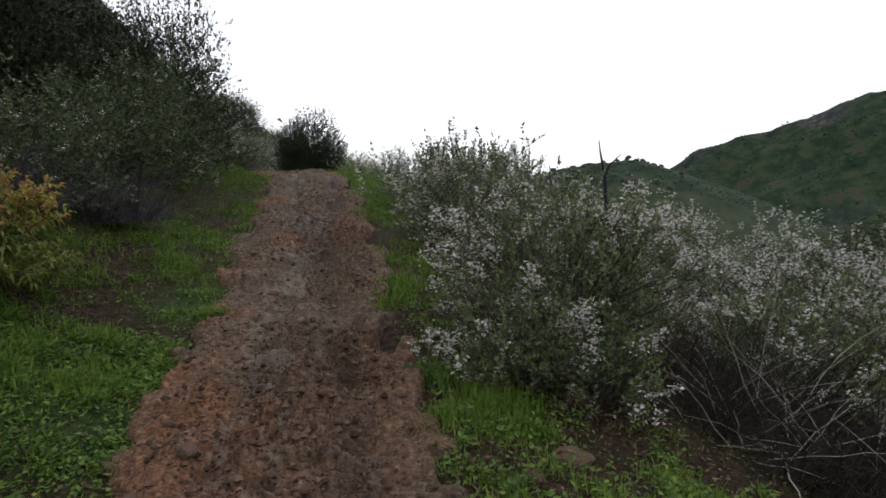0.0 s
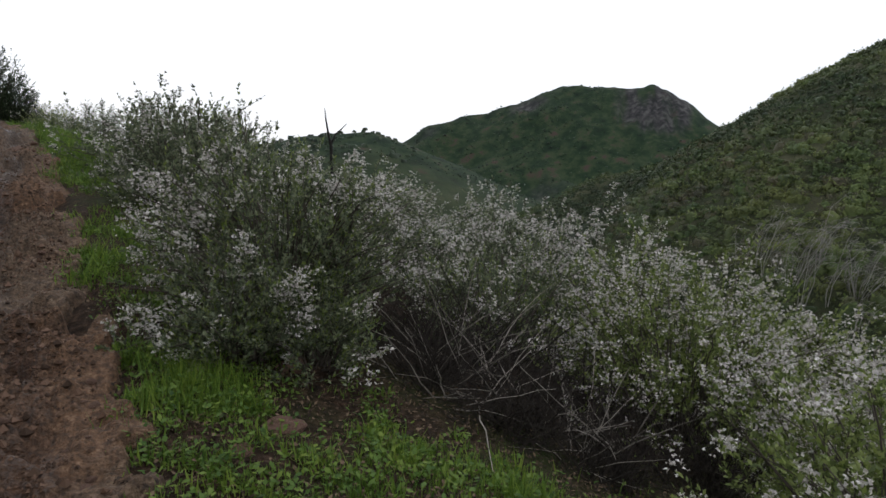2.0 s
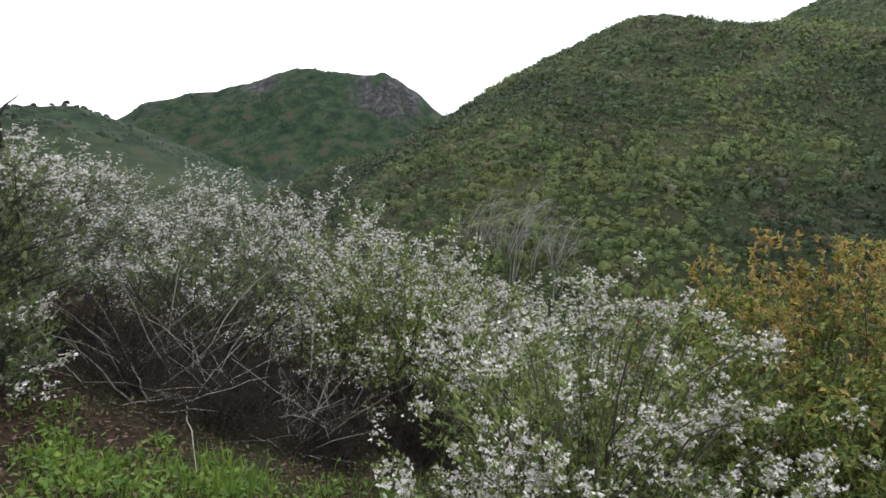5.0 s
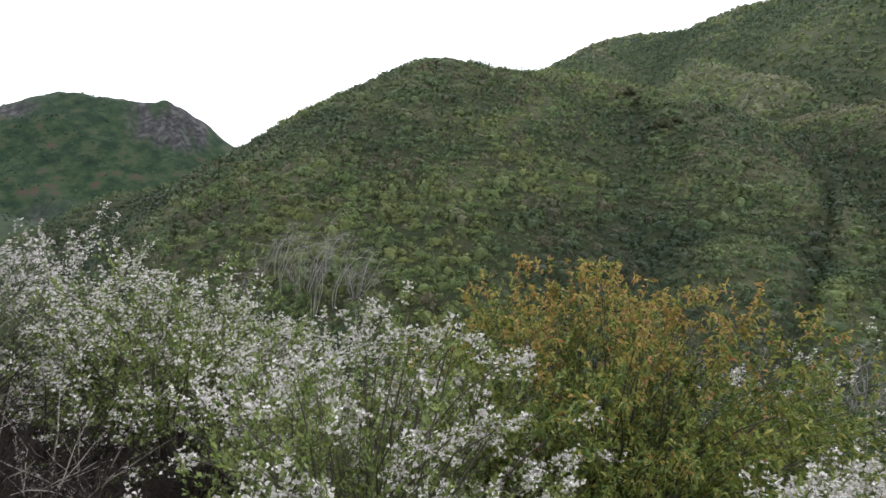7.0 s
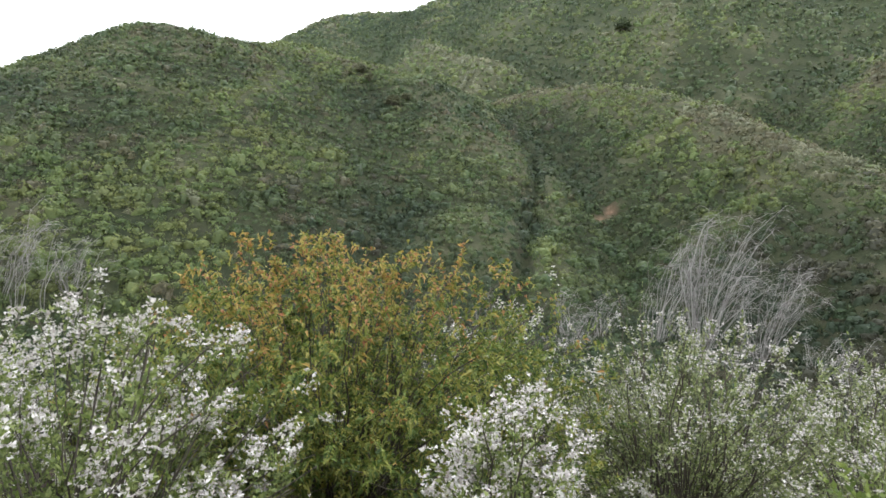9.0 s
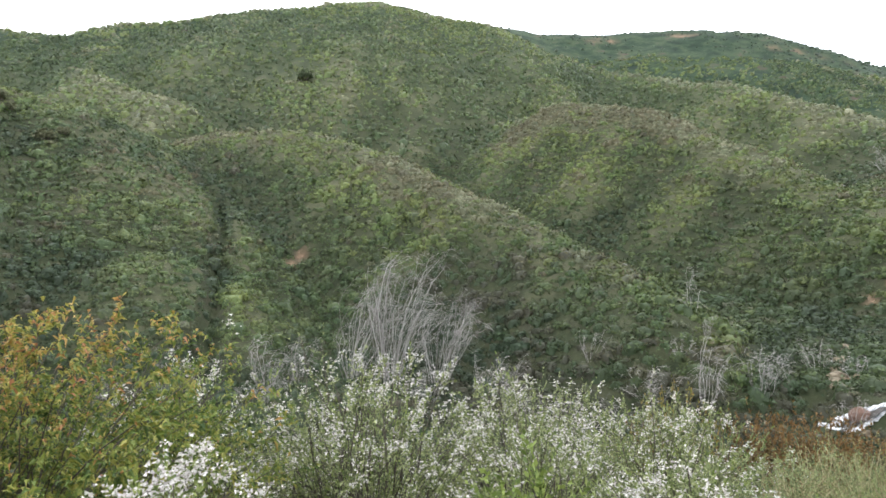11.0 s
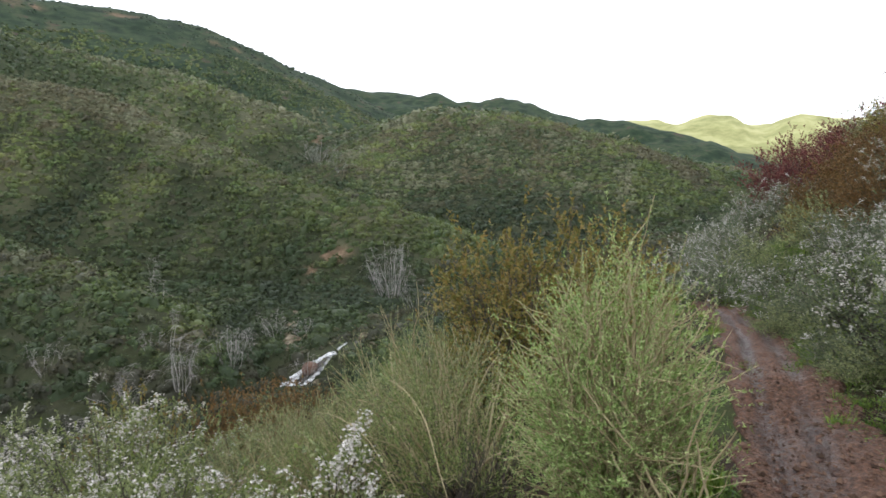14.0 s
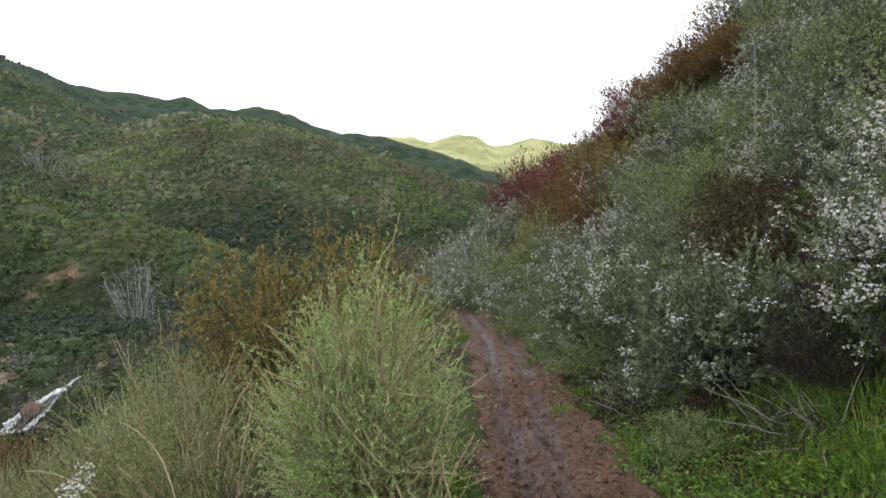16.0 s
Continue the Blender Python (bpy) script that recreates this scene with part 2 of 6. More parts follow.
    stretch.inputs["Scale"].default_value = (1.6, 1.6, 0.3)
    l.new(tex.outputs["Object"], stretch.inputs["Vector"])
    streak = n.new("ShaderNodeTexNoise")
    streak.inputs["Scale"].default_value, streak.inputs["Detail"].default_value = 0.12, 9.0
    l.new(stretch.outputs[0], streak.inputs["Vector"])
    rock = ramp_of(streak.outputs["Fac"], [(0.35, (0.019, 0.02, 0.021)), (0.5, (0.04, 0.039, 0.04)), (0.66, (0.088, 0.085, 0.083))])
    scar = ramp_of(noise_of(0.7), [(0.3, (0.065, 0.042, 0.027)), (0.5, (0.135, 0.09, 0.057)), (0.7, (0.27, 0.19, 0.13))])
    moss = ramp_of(noise_of(18.0, 12.0), [(0.3, (0.018, 0.03, 0.008)), (0.5, (0.035, 0.06, 0.014)), (0.7, (0.07, 0.085, 0.025))])
    soil = mix_of(attr("moss"), soil, moss)
    c = mix_of(attr("soil"), cover, soil)
    c = mix_of(attr("bare"), c, scar)
    c = mix_of(attr("rock"), c, rock)
    l.new(c, bsdf.inputs["Base Color"])
    bsdf.inputs["Roughness"].default_value = 0.9
    bsdf.inputs["Specular IOR Level"].default_value = 0.15
    b = n.new("ShaderNodeBump")
    b.inputs["Strength"].default_value, b.inputs["Distance"].default_value = 0.9, 0.05
    l.new(noise_of(22.0, 12.0), b.inputs["Height"])
    l.new(b.outputs[0], bsdf.inputs["Normal"])
    return mat


def trail_material():
    """Reddish trail mud: dry brown crust, dark damp ruts, pale scuffed patches."""
    mat = material("trail_mud", [(0.026, 0.017, 0.011), (0.078, 0.049, 0.029), (0.148, 0.095, 0.057), (0.26, 0.19, 0.13)], 0.75, 27.0, bump=0.05, bump_scale=70.0, stains=((0.2, 0.155, 0.115), 7.0, 0.67))
    n, l = mat.node_tree.nodes, mat.node_tree.links
    bsdf = n["Principled BSDF"]
    a = n.new("ShaderNodeAttribute")
    a.attribute_name = "wet"
    r = n.new("ShaderNodeMapRange")
    r.inputs["To Min"].default_value, r.inputs["To Max"].default_value = 0.8, 0.28
    l.new(a.outputs["Fac"], r.inputs["Value"])
    l.new(r.outputs[0], bsdf.inputs["Roughness"])
    old = bsdf.inputs["Base Color"].links[0].from_socket
    for attribute, tint, how in (("clay", (1.65, 1.12, 0.78, 1), "MULTIPLY"), ("red", (0.84, 0.6, 0.53, 1), "MULTIPLY"), ("scuff", (0.25, 0.2, 0.16, 1), "MIX")):
        zone, tinted = n.new("ShaderNodeAttribute"), n.new("ShaderNodeMix")
        zone.attribute_name = attribute
        tinted.data_type, tinted.blend_type = "RGBA", how
        l.new(zone.outputs["Fac"], tinted.inputs[0])
        l.new(old, tinted.inputs[6])
        tinted.inputs[7].default_value = tint
        old = tinted.outputs[2]
    m = n.new("ShaderNodeMix")
    m.data_type = "RGBA"
    m.blend_type = "MULTIPLY"
    l.new(a.outputs["Fac"], m.inputs[0])
    l.new(old, m.inputs[6])
    m.inputs[7].default_value = (0.5, 0.46, 0.47, 1)
    l.new(m.outputs[2], bsdf.inputs["Base Color"])
    bsdf.inputs["Specular IOR Level"].default_value = 0.5
    return mat


M_GROUND = ground_material()
M_TRAIL = trail_material()

# ---- land forms ----


def value_noise(x, y, size, seed=0):
    """Smooth noise, -1 to 1, with lumps of that size in metres."""
    u, v = np.asarray(x) / size, np.asarray(y) / size
    iu, iv = np.floor(u).astype(np.int64), np.floor(v).astype(np.int64)
    fu, fv = u - iu, v - iv
    fu, fv = fu * fu * (3 - 2 * fu), fv * fv * (3 - 2 * fv)

    def hashed(a, b):
        h = (a * 374761393 + b * 668265263 + seed * 982451653) & 0x7FFFFFFF
        h = ((h ^ (h >> 13)) * 1274126177) & 0x7FFFFFFF
        return ((h ^ (h >> 16)) & 0xFFFF) / 32767.5 - 1
    a = hashed(iu, iv) * (1 - fu) + hashed(iu + 1, iv) * fu
    b = hashed(iu, iv + 1) * (1 - fu) + hashed(iu + 1, iv + 1) * fu
    return a * (1 - fv) + b * fv


def fractal(x, y, size, octaves=4, seed=0):
    return sum(value_noise(x, y, size / 2 ** k, seed + k) / 2 ** k for k in range(octaves))


def polar(rows):
    """Crest points of a hill from (azimuth, elevation, distance) seen from the trail."""
    return [(r * math.sin(radians(a)), r * math.cos(radians(a)), 1.6 + r * math.tan(radians(e))) for a, e, r in rows]


# crest line, flank slope, rounding, roughness
HILLS = {
    "opposite": (polar([(33, -4.6, 235), (40, -0.6, 222), (44, 0.3, 215), (48.6, 2.0, 208), (55, 4.95, 198), (58.5, 7.2, 194), (62, 9.7, 190), (65, 11.1, 187), (69, 10.85, 190), (75, 10.6, 200), (85, 8.4, 195)]), 0.64, 14, 1.6),
    "shoulder": (polar([(75, 10.6, 200), (85, 8.4, 185), (88, 5.2, 160), (91, -3, 118)]), 0.62, 10, 1.0),
    "high": (polar([(68, 7.0, 440), (75.1, 10.7, 435), (80.6, 13.6, 430), (85.6, 13.8, 430), (90.5, 15.0, 430), (95.6, 16.0, 430), (100.4, 17.1, 430), (110, 18.4, 430), (119.2, 17.0, 430), (125, 14.5, 430)]), 0.66, 16, 2.5),
    "high_spur": (polar([(85.6, 13.0, 410), (87.7, 11.0, 330), (92.6, 9.6, 280), (96.9, 6.8, 250)]), 0.7, 9, 1.6),
    "spur_one": (polar([(94, 6.4, 245), (97.3, 7.1, 215), (104, 7.5, 192), (110.4, 5.7, 165), (118.8, 1.7, 132), (128.7, -3.0, 107), (135.4, -7.2, 90), (139, -11, 82)]), 0.8, 8, 1.2),
    "spur_two": (polar([(115, 14.0, 390), (119.5, 8.8, 290), (122.8, 8.3, 262), (127.9, 9.9, 235), (134, 9.2, 212), (140.6, 6.1, 182), (147, 2.5, 156), (155.9, -0.1, 133), (163, -3.2, 118)]), 0.78, 9, 1.5),
    "middle_spur": (polar([(119.5, 16.0, 420), (130, 12.6, 380), (140, 11.0, 340), (147, 8.6, 300), (152, 6.0, 270)]), 0.6, 9, 1.4),
    "back_ridge": (polar([(112, 17.2, 560), (119.2, 17.0, 560), (125.5, 15.9, 560), (130, 15.7, 560), (138, 15.3, 560), (142.1, 14.6, 560), (145.5, 13.0, 560), (150.3, 11.3, 560), (154, 8.5, 560), (160, 5.0, 540)]), 0.6, 18, 2.5),
    "far_ridge": (polar([(150, 9.9, 980), (157, 9.8, 960), (162, 9.2, 940), (166, 8.4, 920), (168.3, 8.6, 910), (171.5, 7.3, 900), (178.7, 5.9, 880), (182, 5.0, 860), (186, 3.3, 840), (190, 1.0, 830)]), 0.45, 20, 6.0),
    "knoll": (polar([(146, 3.0, 300), (155, 6.0, 275), (163.2, 7.8, 258), (167.2, 7.5, 250), (174.7, 5.0, 245), (179.7, 3.3, 245), (185, 2.0, 250), (188, 0.5, 255)]), 0.46, 14, 1.5),
    "lit_range": (polar([(172, 4.6, 1500), (178.5, 5.8, 1480), (180.3, 6.1, 1470), (182.8, 5.8, 1460), (185.4, 6.2, 1440), (188.4, 4.9, 1440), (190.5, 5.2, 1450), (192, 5.9, 1450), (193.5, 5.3, 1450), (197, 4.8, 1480), (203, 4.2, 1500)]), 0.42, 16, 9.0),
    "crag": (polar([(18.5, 0.6, 760), (20.7, 1.8, 750), (22.9, 3.2, 740), (25.6, 4.3, 735), (27.6, 4.55, 730), (30.1, 5.35, 725), (33.1, 6.5, 720), (36.6, 6.95, 715), (38.5, 6.65, 705), (41, 6.4, 702), (42.3, 5.95, 700), (43.1, 4.2, 698), (44.0, 2.3, 696), (45.0, 1.2, 690), (52, -6, 680)]), 0.8, 14, 7.0),
    "cliff": (polar([(37.0, 6.8, 712), (39.1, 6.45, 704), (41.5, 6.5, 700), (42.2, 6.1, 700), (42.9, 4.5, 700)]), 2.2, 5, 3.0),
    "crag_spur": (polar([(25.6, 3.8, 735), (27.9, 2.6, 690), (30.7, 0.9, 630), (34.5, -1.5, 570), (37.1, -2.4, 530)]), 0.8, 5, 3.0),
    "crag_spur_low": (polar([(29.5, 4.3, 722), (31.5, 3.4, 690), (34.5, 1.8, 645), (37.5, 0.2, 605), (39.5, -1.0, 570)]), 0.8, 5, 3.0),
    "crag_spur_left": (polar([(24.2, 3.4, 738), (21.7, 1.8, 690), (19.7, 0.0, 640)]), 0.7, 5, 3.0),
    "left_knoll": (polar([(4, 0.5, 470), (8.6, 1.5, 460), (11.2, 2.0, 455), (13.5, 2.2, 452), (16.3, 2.5, 450), (17.9, 1.7, 450), (20, 0.8, 455)]), 0.4, 10, 2.0),
}


def crest_height(x, y, line, slope, round_off):
    best = np.full(np.shape(x), -1e3)
    for (ax, ay, az), (bx, by, bz) in zip(line[:-1], line[1:]):
        dx, dy = bx - ax, by - ay
        s = np.clip(((x - ax) * dx + (y - ay) * dy) / (dx * dx + dy * dy), 0, 1)
        d = np.hypot(x - ax - s * dx, y - ay - s * dy)
        best = np.maximum(best, az + s * (bz - az) - slope * (np.sqrt(d * d + round_off ** 2) - round_off))
    return best


GULLY = [(85, -7.6), (98.8, -10.6), (116.8, -13.4), (131.4, -16.5), (156.3, -18.0), (175.4, -12.2)]


def off_line(x, y, line):
    """Distance in plan from a line of points."""
    best = np.full(np.shape(x), 1e3)
    for (ax, ay), (bx, by) in zip([q[:2] for q in line[:-1]], [q[:2] for q in line[1:]]):
        dx, dy = bx - ax, by - ay
        u = np.clip(((x - ax) * dx + (y - ay) * dy) / (dx * dx + dy * dy), 0, 1)
        best = np.minimum(best, np.hypot(x - ax - u * dx, y - ay - u * dy))
    return best


TRAIL_Y = [-300, -100, -70, -45, -30, -18, -12, -8.5, -4.6, -1, 2.6, 6.2, 9.6, 15, 18, 22, 26, 32, 40, 100, 600]
TRAIL_X = [-170, -50, -24, -6, -1.3, -1.4, -1.62, -1.4, -0.92, -0.5, -0.76, -1.45, -2.0, -3.15, -4.1, -6.2, -7.7, -8.3, -9, -24, -200]


def smooth_interp(v, xs, ys):
    return sum(np.interp(v + o, xs, ys) for o in (-0.9, -0.45, 0, 0.45, 0.9)) / 5


def trail_x(y):
    return smooth_interp(y, TRAIL_Y, TRAIL_X)


def trail_z(y):
    return smooth_interp(y, [-300, -60, -20, 0, 17, 24, 60, 600], [-4, -3.0, -0.95, 0, 1.97, 2.5, 4, 8])


def trail_half(y):
    return smooth_interp(y, [-20, -9, -4, -1, 2, 6, 20], [0.33, 0.47, 0.58, 0.74, 0.78, 0.92, 0.95])


def land(x, y):
    """Height of the ground."""
    x, y = np.asarray(x, float), np.asarray(y, float)
    u = x - trail_x(y)
    hw = trail_half(y)
    # unseen upper slope: height invented to shade the valley, low towards the lit range
    cap = np.interp(y, [-900, -650, -400, 2000, 3000], [25, 250, 700, 700, 300])
    up = np.maximum(-u - hw, 0)
    bank = np.interp(y, [-25, -16, -10, -4, 2, 26, 38, 60, 90], [0.8, 1.0, 0.98, 0.9, 0.64, 0.64, 1.1, 0.75, 0.58]) * (np.sqrt(up * up + 0.5) - 0.7071)
    bank = cap * np.tanh(bank / cap)
    down = np.maximum(u - hw, 0)
    fall = 0.36 * (np.sqrt(down * down + 1.2) - 1.0954) + 0.045 * np.maximum(down - 6, 0) ** 2
    r = np.hypot(x, y)
    z = trail_z(y) + bank - fall + np.clip(r / 40, 0, 1) * 0.8 * fractal(x, y, 14, 3, 3) + 0.05 * fractal(x, y, 1.6, 3, 9)
    floor = np.interp(y, [-600, -300, -120, -80, -67.5, -63.8, 0, 120, 600], [6, 0, -10, -15.5, -17.0, -19.8, -21.2, -24, -34])
    z = np.maximum(z, floor)
    for name, (line, slope, round_off, rough) in HILLS.items():
        h = crest_height(x, y, line, slope, round_off)
        h = h + rough * np.clip((r - 60) / 60, 0, 1) * (fractal(x, y, 46, 4, 21) * 0.7 - np.abs(fractal(x, y, 30, 3, 33)) * 0.7 + 0.25)
        k = 1.2
        m = np.maximum(z, h)
        z = m + np.log1p(np.exp(-np.abs(z - h) / k)) * k * 0.35
    z = z - 2.6 * np.exp(-(off_line(x, y, GULLY) / 1.5) ** 2)
    return z


def brush_lumps(x, y, cell=1.9):
    """Rounded crowns of close-set brush: height of the crown and a tone of its own, for every point."""
    iu, iv = np.floor(x / cell).astype(np.int64), np.floor(y / cell).astype(np.int64)
    best, tone = np.full(np.shape(x), 9.0), np.zeros(np.shape(x))
    for du in (-1, 0, 1):
        for dv in (-1, 0, 1):
            a, b = iu + du, iv + dv
            px, py, pr, pt = (cell_hash(a, b, k) for k in range(4))
            d = np.hypot(x - (a + 0.15 + 0.7 * px) * cell, y - (b + 0.15 + 0.7 * py) * cell) / (cell * (0.5 + 0.45 * pr))
            tone = np.where(d < best, pt, tone)
            best = np.minimum(best, d)
    return np.sqrt(np.clip(1 - best * best, 0, 1)), tone


def cell_hash(a, b, k):
    h = (a * 73856093 + b * 19349663 + k * 83492791) & 0x7FFFFFFF
    h = ((h ^ (h >> 11)) * 1274126177) & 0x7FFFFFFF
    return ((h ^ (h >> 15)) & 0xFFFF) / 65535.0


def mesh_of(name, verts, faces, mat, smooth=False, masks=None):
    """A mesh from arrays of vertices and of equal-sided faces."""
    verts, faces = np.asarray(verts, np.float32).reshape(-1, 3), np.asarray(faces, np.int32)
    me = bpy.data.meshes.new(name)
    sides = faces.shape[1]
    me.vertices.add(len(verts))
    me.vertices.foreach_set("co", verts.ravel())
    me.loops.add(faces.size)
    me.loops.foreach_set("vertex_index", faces.ravel())
    me.polygons.add(len(faces))
    me.polygons.foreach_set("loop_start", np.arange(0, faces.size, sides, dtype=np.int32))
    me.polygons.foreach_set("use_smooth", np.full(len(faces), smooth))
    for key, values in (masks or {}).items():
        me.attributes.new(key, "FLOAT", "POINT").data.foreach_set("value", np.asarray(values, np.float32).ravel())
    me.materials.append(mat)
    me.update(calc_edges=True)
    return me


def part(name, me, parent, label=""):
    ob = new(name, me)
    ob.parent = parent
    return tagged(ob, label)


def grid_faces(rows, cols, wrap=False):
    i, j = np.meshgrid(np.arange(rows - 1), np.arange(cols if wrap else cols - 1), indexing="ij")
    k = (j + 1) % cols
    return np.stack([i * cols + j, i * cols + k, (i + 1) * cols + k, (i + 1) * cols + j], -1).reshape(-1, 4)


# bare patches on the slopes: x, y, radius
SCARS = [(51.6, -102.7, 2.6), (54.0, -102.8, 1.8), (55.3, -99.3, 1.5), (127.6, -31.4, 2.2), (126.0, -28.8, 1.6), (122.8, -230.8, 4.5), (120.6, -225.5, 3.0), (49.3, -82.7, 1.2), (46.0, -77.0, 1.4), (43.0, -72.4, 1.6), (40.6, -68.6, 1.2),
         (356.6, -324.3, 5.0), (403, -335.4, 8.0), (392, -342, 6.0), (363.5, -384.3, 8.0), (355, -390, 6.0), (273.9, -425.2, 6.0), (286, -418, 5.0), (298, -408, 5.0), (262, -433, 5.0), (-303, -1410, 30), (-325, -1415, 24), (-280, -1405, 18)]


SCARS = [(sx, sy, sr * 0.62) for sx, sy, sr in SCARS]


def bare(x, y):
    """How bare the ground is, 0 to 1."""
    b = np.zeros(np.shape(x))
    for sx, sy, sr in SCARS:
        b = np.maximum(b, np.clip(1.5 - np.hypot(x - sx, y - sy) / sr + 0.5 * value_noise(x, y, sr * 0.6, 3), 0, 1))
    return b


# ---- the ground: one sheet out to the horizon, finer where it is looked at ----
az_all = np.radians(np.concatenate([np.arange(-42, 24, 0.6), np.arange(24, 36, 0.5), np.arange(36, 46, 0.2), np.arange(46, 193, 0.5), np.arange(193, 218, 0.7), np.arange(218, 318, 2.5)]))
rad_all = np.concatenate([[0.02], np.geomspace(0.4, 58, 85), np.geomspace(58.6, 250, 120), np.geomspace(254, 900, 75), np.geomspace(930, 4500, 28)])
gr, ga = np.meshgrid(rad_all, az_all, indexing="ij")
gx, gy = gr * np.sin(ga), gr * np.cos(ga)
gz = land(gx, gy)
gu = gx - trail_x(gy)
gz = gz - 0.12 * np.clip((trail_half(gy) - np.abs(gu)) / 0.3, 0, 1) * (gy > -16.5) * (gy < 25.5)
lump, tone = brush_lumps(gx, gy)
lump = lump * np.clip((gr - 40) / 20, 0, 1) * np.clip((330 - gr) / 80, 0, 1)
smooth_r = np.clip(gr * 0.07, 4, 30)
around = sum(land(gx + smooth_r * math.cos(k), gy + smooth_r * math.sin(k)) for k in (0.3, 1.35, 2.4, 3.44, 4.5, 5.5)) / 6
crest = np.clip((gz - around) / (smooth_r * 0.05) - 0.4 + 0.6 * fractal(gx, gy, 20, 3, 41), 0, 1) * np.clip((gr - 70) / 40, 0, 1) * np.clip((800 - gr) / 60, 0, 1)
gz = gz + 0.3 * lump
soil_mask = np.clip(1 - (gr - 25) / 30, 0, 1)
azd = np.degrees(ga)
cliff = np.clip((azd - 38.2) / 0.8, 0, 1) * np.clip((45.0 - azd) / 0.6, 0, 1) * (gr > 600) * (gr < 730) * np.clip((gz - 34 - 12 * fractal(gx, gy, 40, 3, 15)) / 6, 0, 1)
cliff = cliff * np.clip(0.7 + 1.1 * fractal(azd * 12, gz * 0.35, 9, 3, 16), 0, 1)
# upright ribs and clefts of the cliff
gz = gz - 5 * np.clip((azd - 37) / 2, 0, 1) * np.clip((45 - azd) / 2, 0, 1) * (gr > 620) * (gr < 695) * np.abs(fractal(azd * 10, gr * 0.06, 8, 3, 17))
outcrop = np.clip(fractal(gx, gy, 60, 4, 77) * 2.2 - 0.95, 0, 1) * (gr > 420) * (gr < 900) * (azd < 60)
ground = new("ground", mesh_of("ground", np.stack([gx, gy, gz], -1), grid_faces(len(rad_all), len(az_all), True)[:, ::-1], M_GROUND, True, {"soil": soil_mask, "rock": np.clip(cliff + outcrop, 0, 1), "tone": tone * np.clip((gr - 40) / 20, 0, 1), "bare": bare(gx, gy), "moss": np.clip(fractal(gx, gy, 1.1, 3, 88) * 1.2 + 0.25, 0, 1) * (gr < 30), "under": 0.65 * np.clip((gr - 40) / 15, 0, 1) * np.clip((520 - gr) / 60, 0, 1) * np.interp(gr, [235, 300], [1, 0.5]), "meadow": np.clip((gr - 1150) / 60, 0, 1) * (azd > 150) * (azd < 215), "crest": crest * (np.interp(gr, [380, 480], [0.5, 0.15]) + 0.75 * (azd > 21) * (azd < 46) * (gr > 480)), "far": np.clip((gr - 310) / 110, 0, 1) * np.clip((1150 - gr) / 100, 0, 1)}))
tagged(ground, "brush-covered hills round a valley, brown soil near the trail", "ground", kind="structure")

# ---- the trail: rutted mud, dipping under the ground at its edges ----
ty = np.concatenate([np.arange(-16, -8, 0.07), np.arange(-8, -2.4, 0.03), np.arange(-2.4, 1.4, 0.06), np.arange(1.4, 5, 0.02), np.arange(5, 8, 0.03), np.arange(8, 25, 0.07)])
tu = np.linspace(-1, 1, 96)
tyy, tuu = np.meshgrid(ty, tu, indexing="ij")
txx = trail_x(tyy) + tuu * (trail_half(tyy) + 0.22)
edge_noise = 0.13 * fractal(txx, tyy, 0.9, 4, 4) + 0.12 * fractal(txx, tyy, 0.22, 2, 6)
tz = land(txx, tyy)
rut = np.exp(-((tuu - 0.28 - 0.1 * np.sin(tyy * 0.6)) / 0.13) ** 2) + 0.7 * np.exp(-((tuu + 0.18 + 0.12 * np.sin(tyy * 0.5 + 1)) / 0.16) ** 2)
clod_a, tone_a = brush_lumps(txx, tyy, 0.2)
clod_b, tone_b = brush_lumps(txx + 3.3, tyy - 1.7, 0.1)
clod_c, tone_c = brush_lumps(txx - 2.1, tyy + 5.3, 0.055)
trodden = np.clip(0.55 + 0.9 * fractal(txx, tyy, 0.9, 3, 63), 0.08, 1) * np.interp(tuu, [-0.8, -0.35, -0.1, 0.15, 0.45, 0.6, 1], [0.4, 0.6, 0.9, 1.2, 1.2, 0.45, 0.35]) * np.where(tyy < 0, 0.3, 1.0)
clay = np.where(tuu < -0.05, 0.85, 0.35) * np.clip(0.5 + 1.3 * fractal(txx, tyy, 1.3, 3, 66) - 0.4 * (np.abs(tuu) < 0.3), 0, 1)
scuff = 0.75 * np.clip(2.2 * fractal(txx, tyy * 0.6, 0.1, 4, 67) + 0.8 * fractal(txx, tyy, 0.8, 2, 68) - 0.5, 0, 1) * np.exp(-((tuu + 0.08) / 0.3) ** 2) * (tyy > 0)
lumps = 0.03 * fractal(txx, tyy, 0.8, 3, 51) + trodden * (0.11 * np.minimum(clod_a, 0.7) * tone_a ** 1.3 + 0.06 * np.minimum(clod_b, 0.75) * tone_b ** 1.2) + 0.022 * np.minimum(clod_c, 0.8) * tone_c + 0.022 * fractal(txx, tyy, 0.09, 2, 65) + 0.03 * fractal(txx * 0.4, tyy, 0.28, 3, 69)
tz = tz + 0.02 - np.where(tyy > 0, 0.1, 0.06) * rut + np.where(tyy > 0, 1.35, 0.9) * lumps * np.clip((0.95 - np.abs(tuu)) / 0.15, 0, 1) - 0.5 * np.clip((np.abs(tuu) + edge_noise - 0.74) / 0.26, 0, 1)
wet = np.clip(rut * np.where(tyy < 0, 1.5, 1.1) - 0.35 + 0.5 * fractal(txx, tyy, 0.7, 3, 71), 0, 1) * np.where(tyy < 0, 1.0, 0.95)
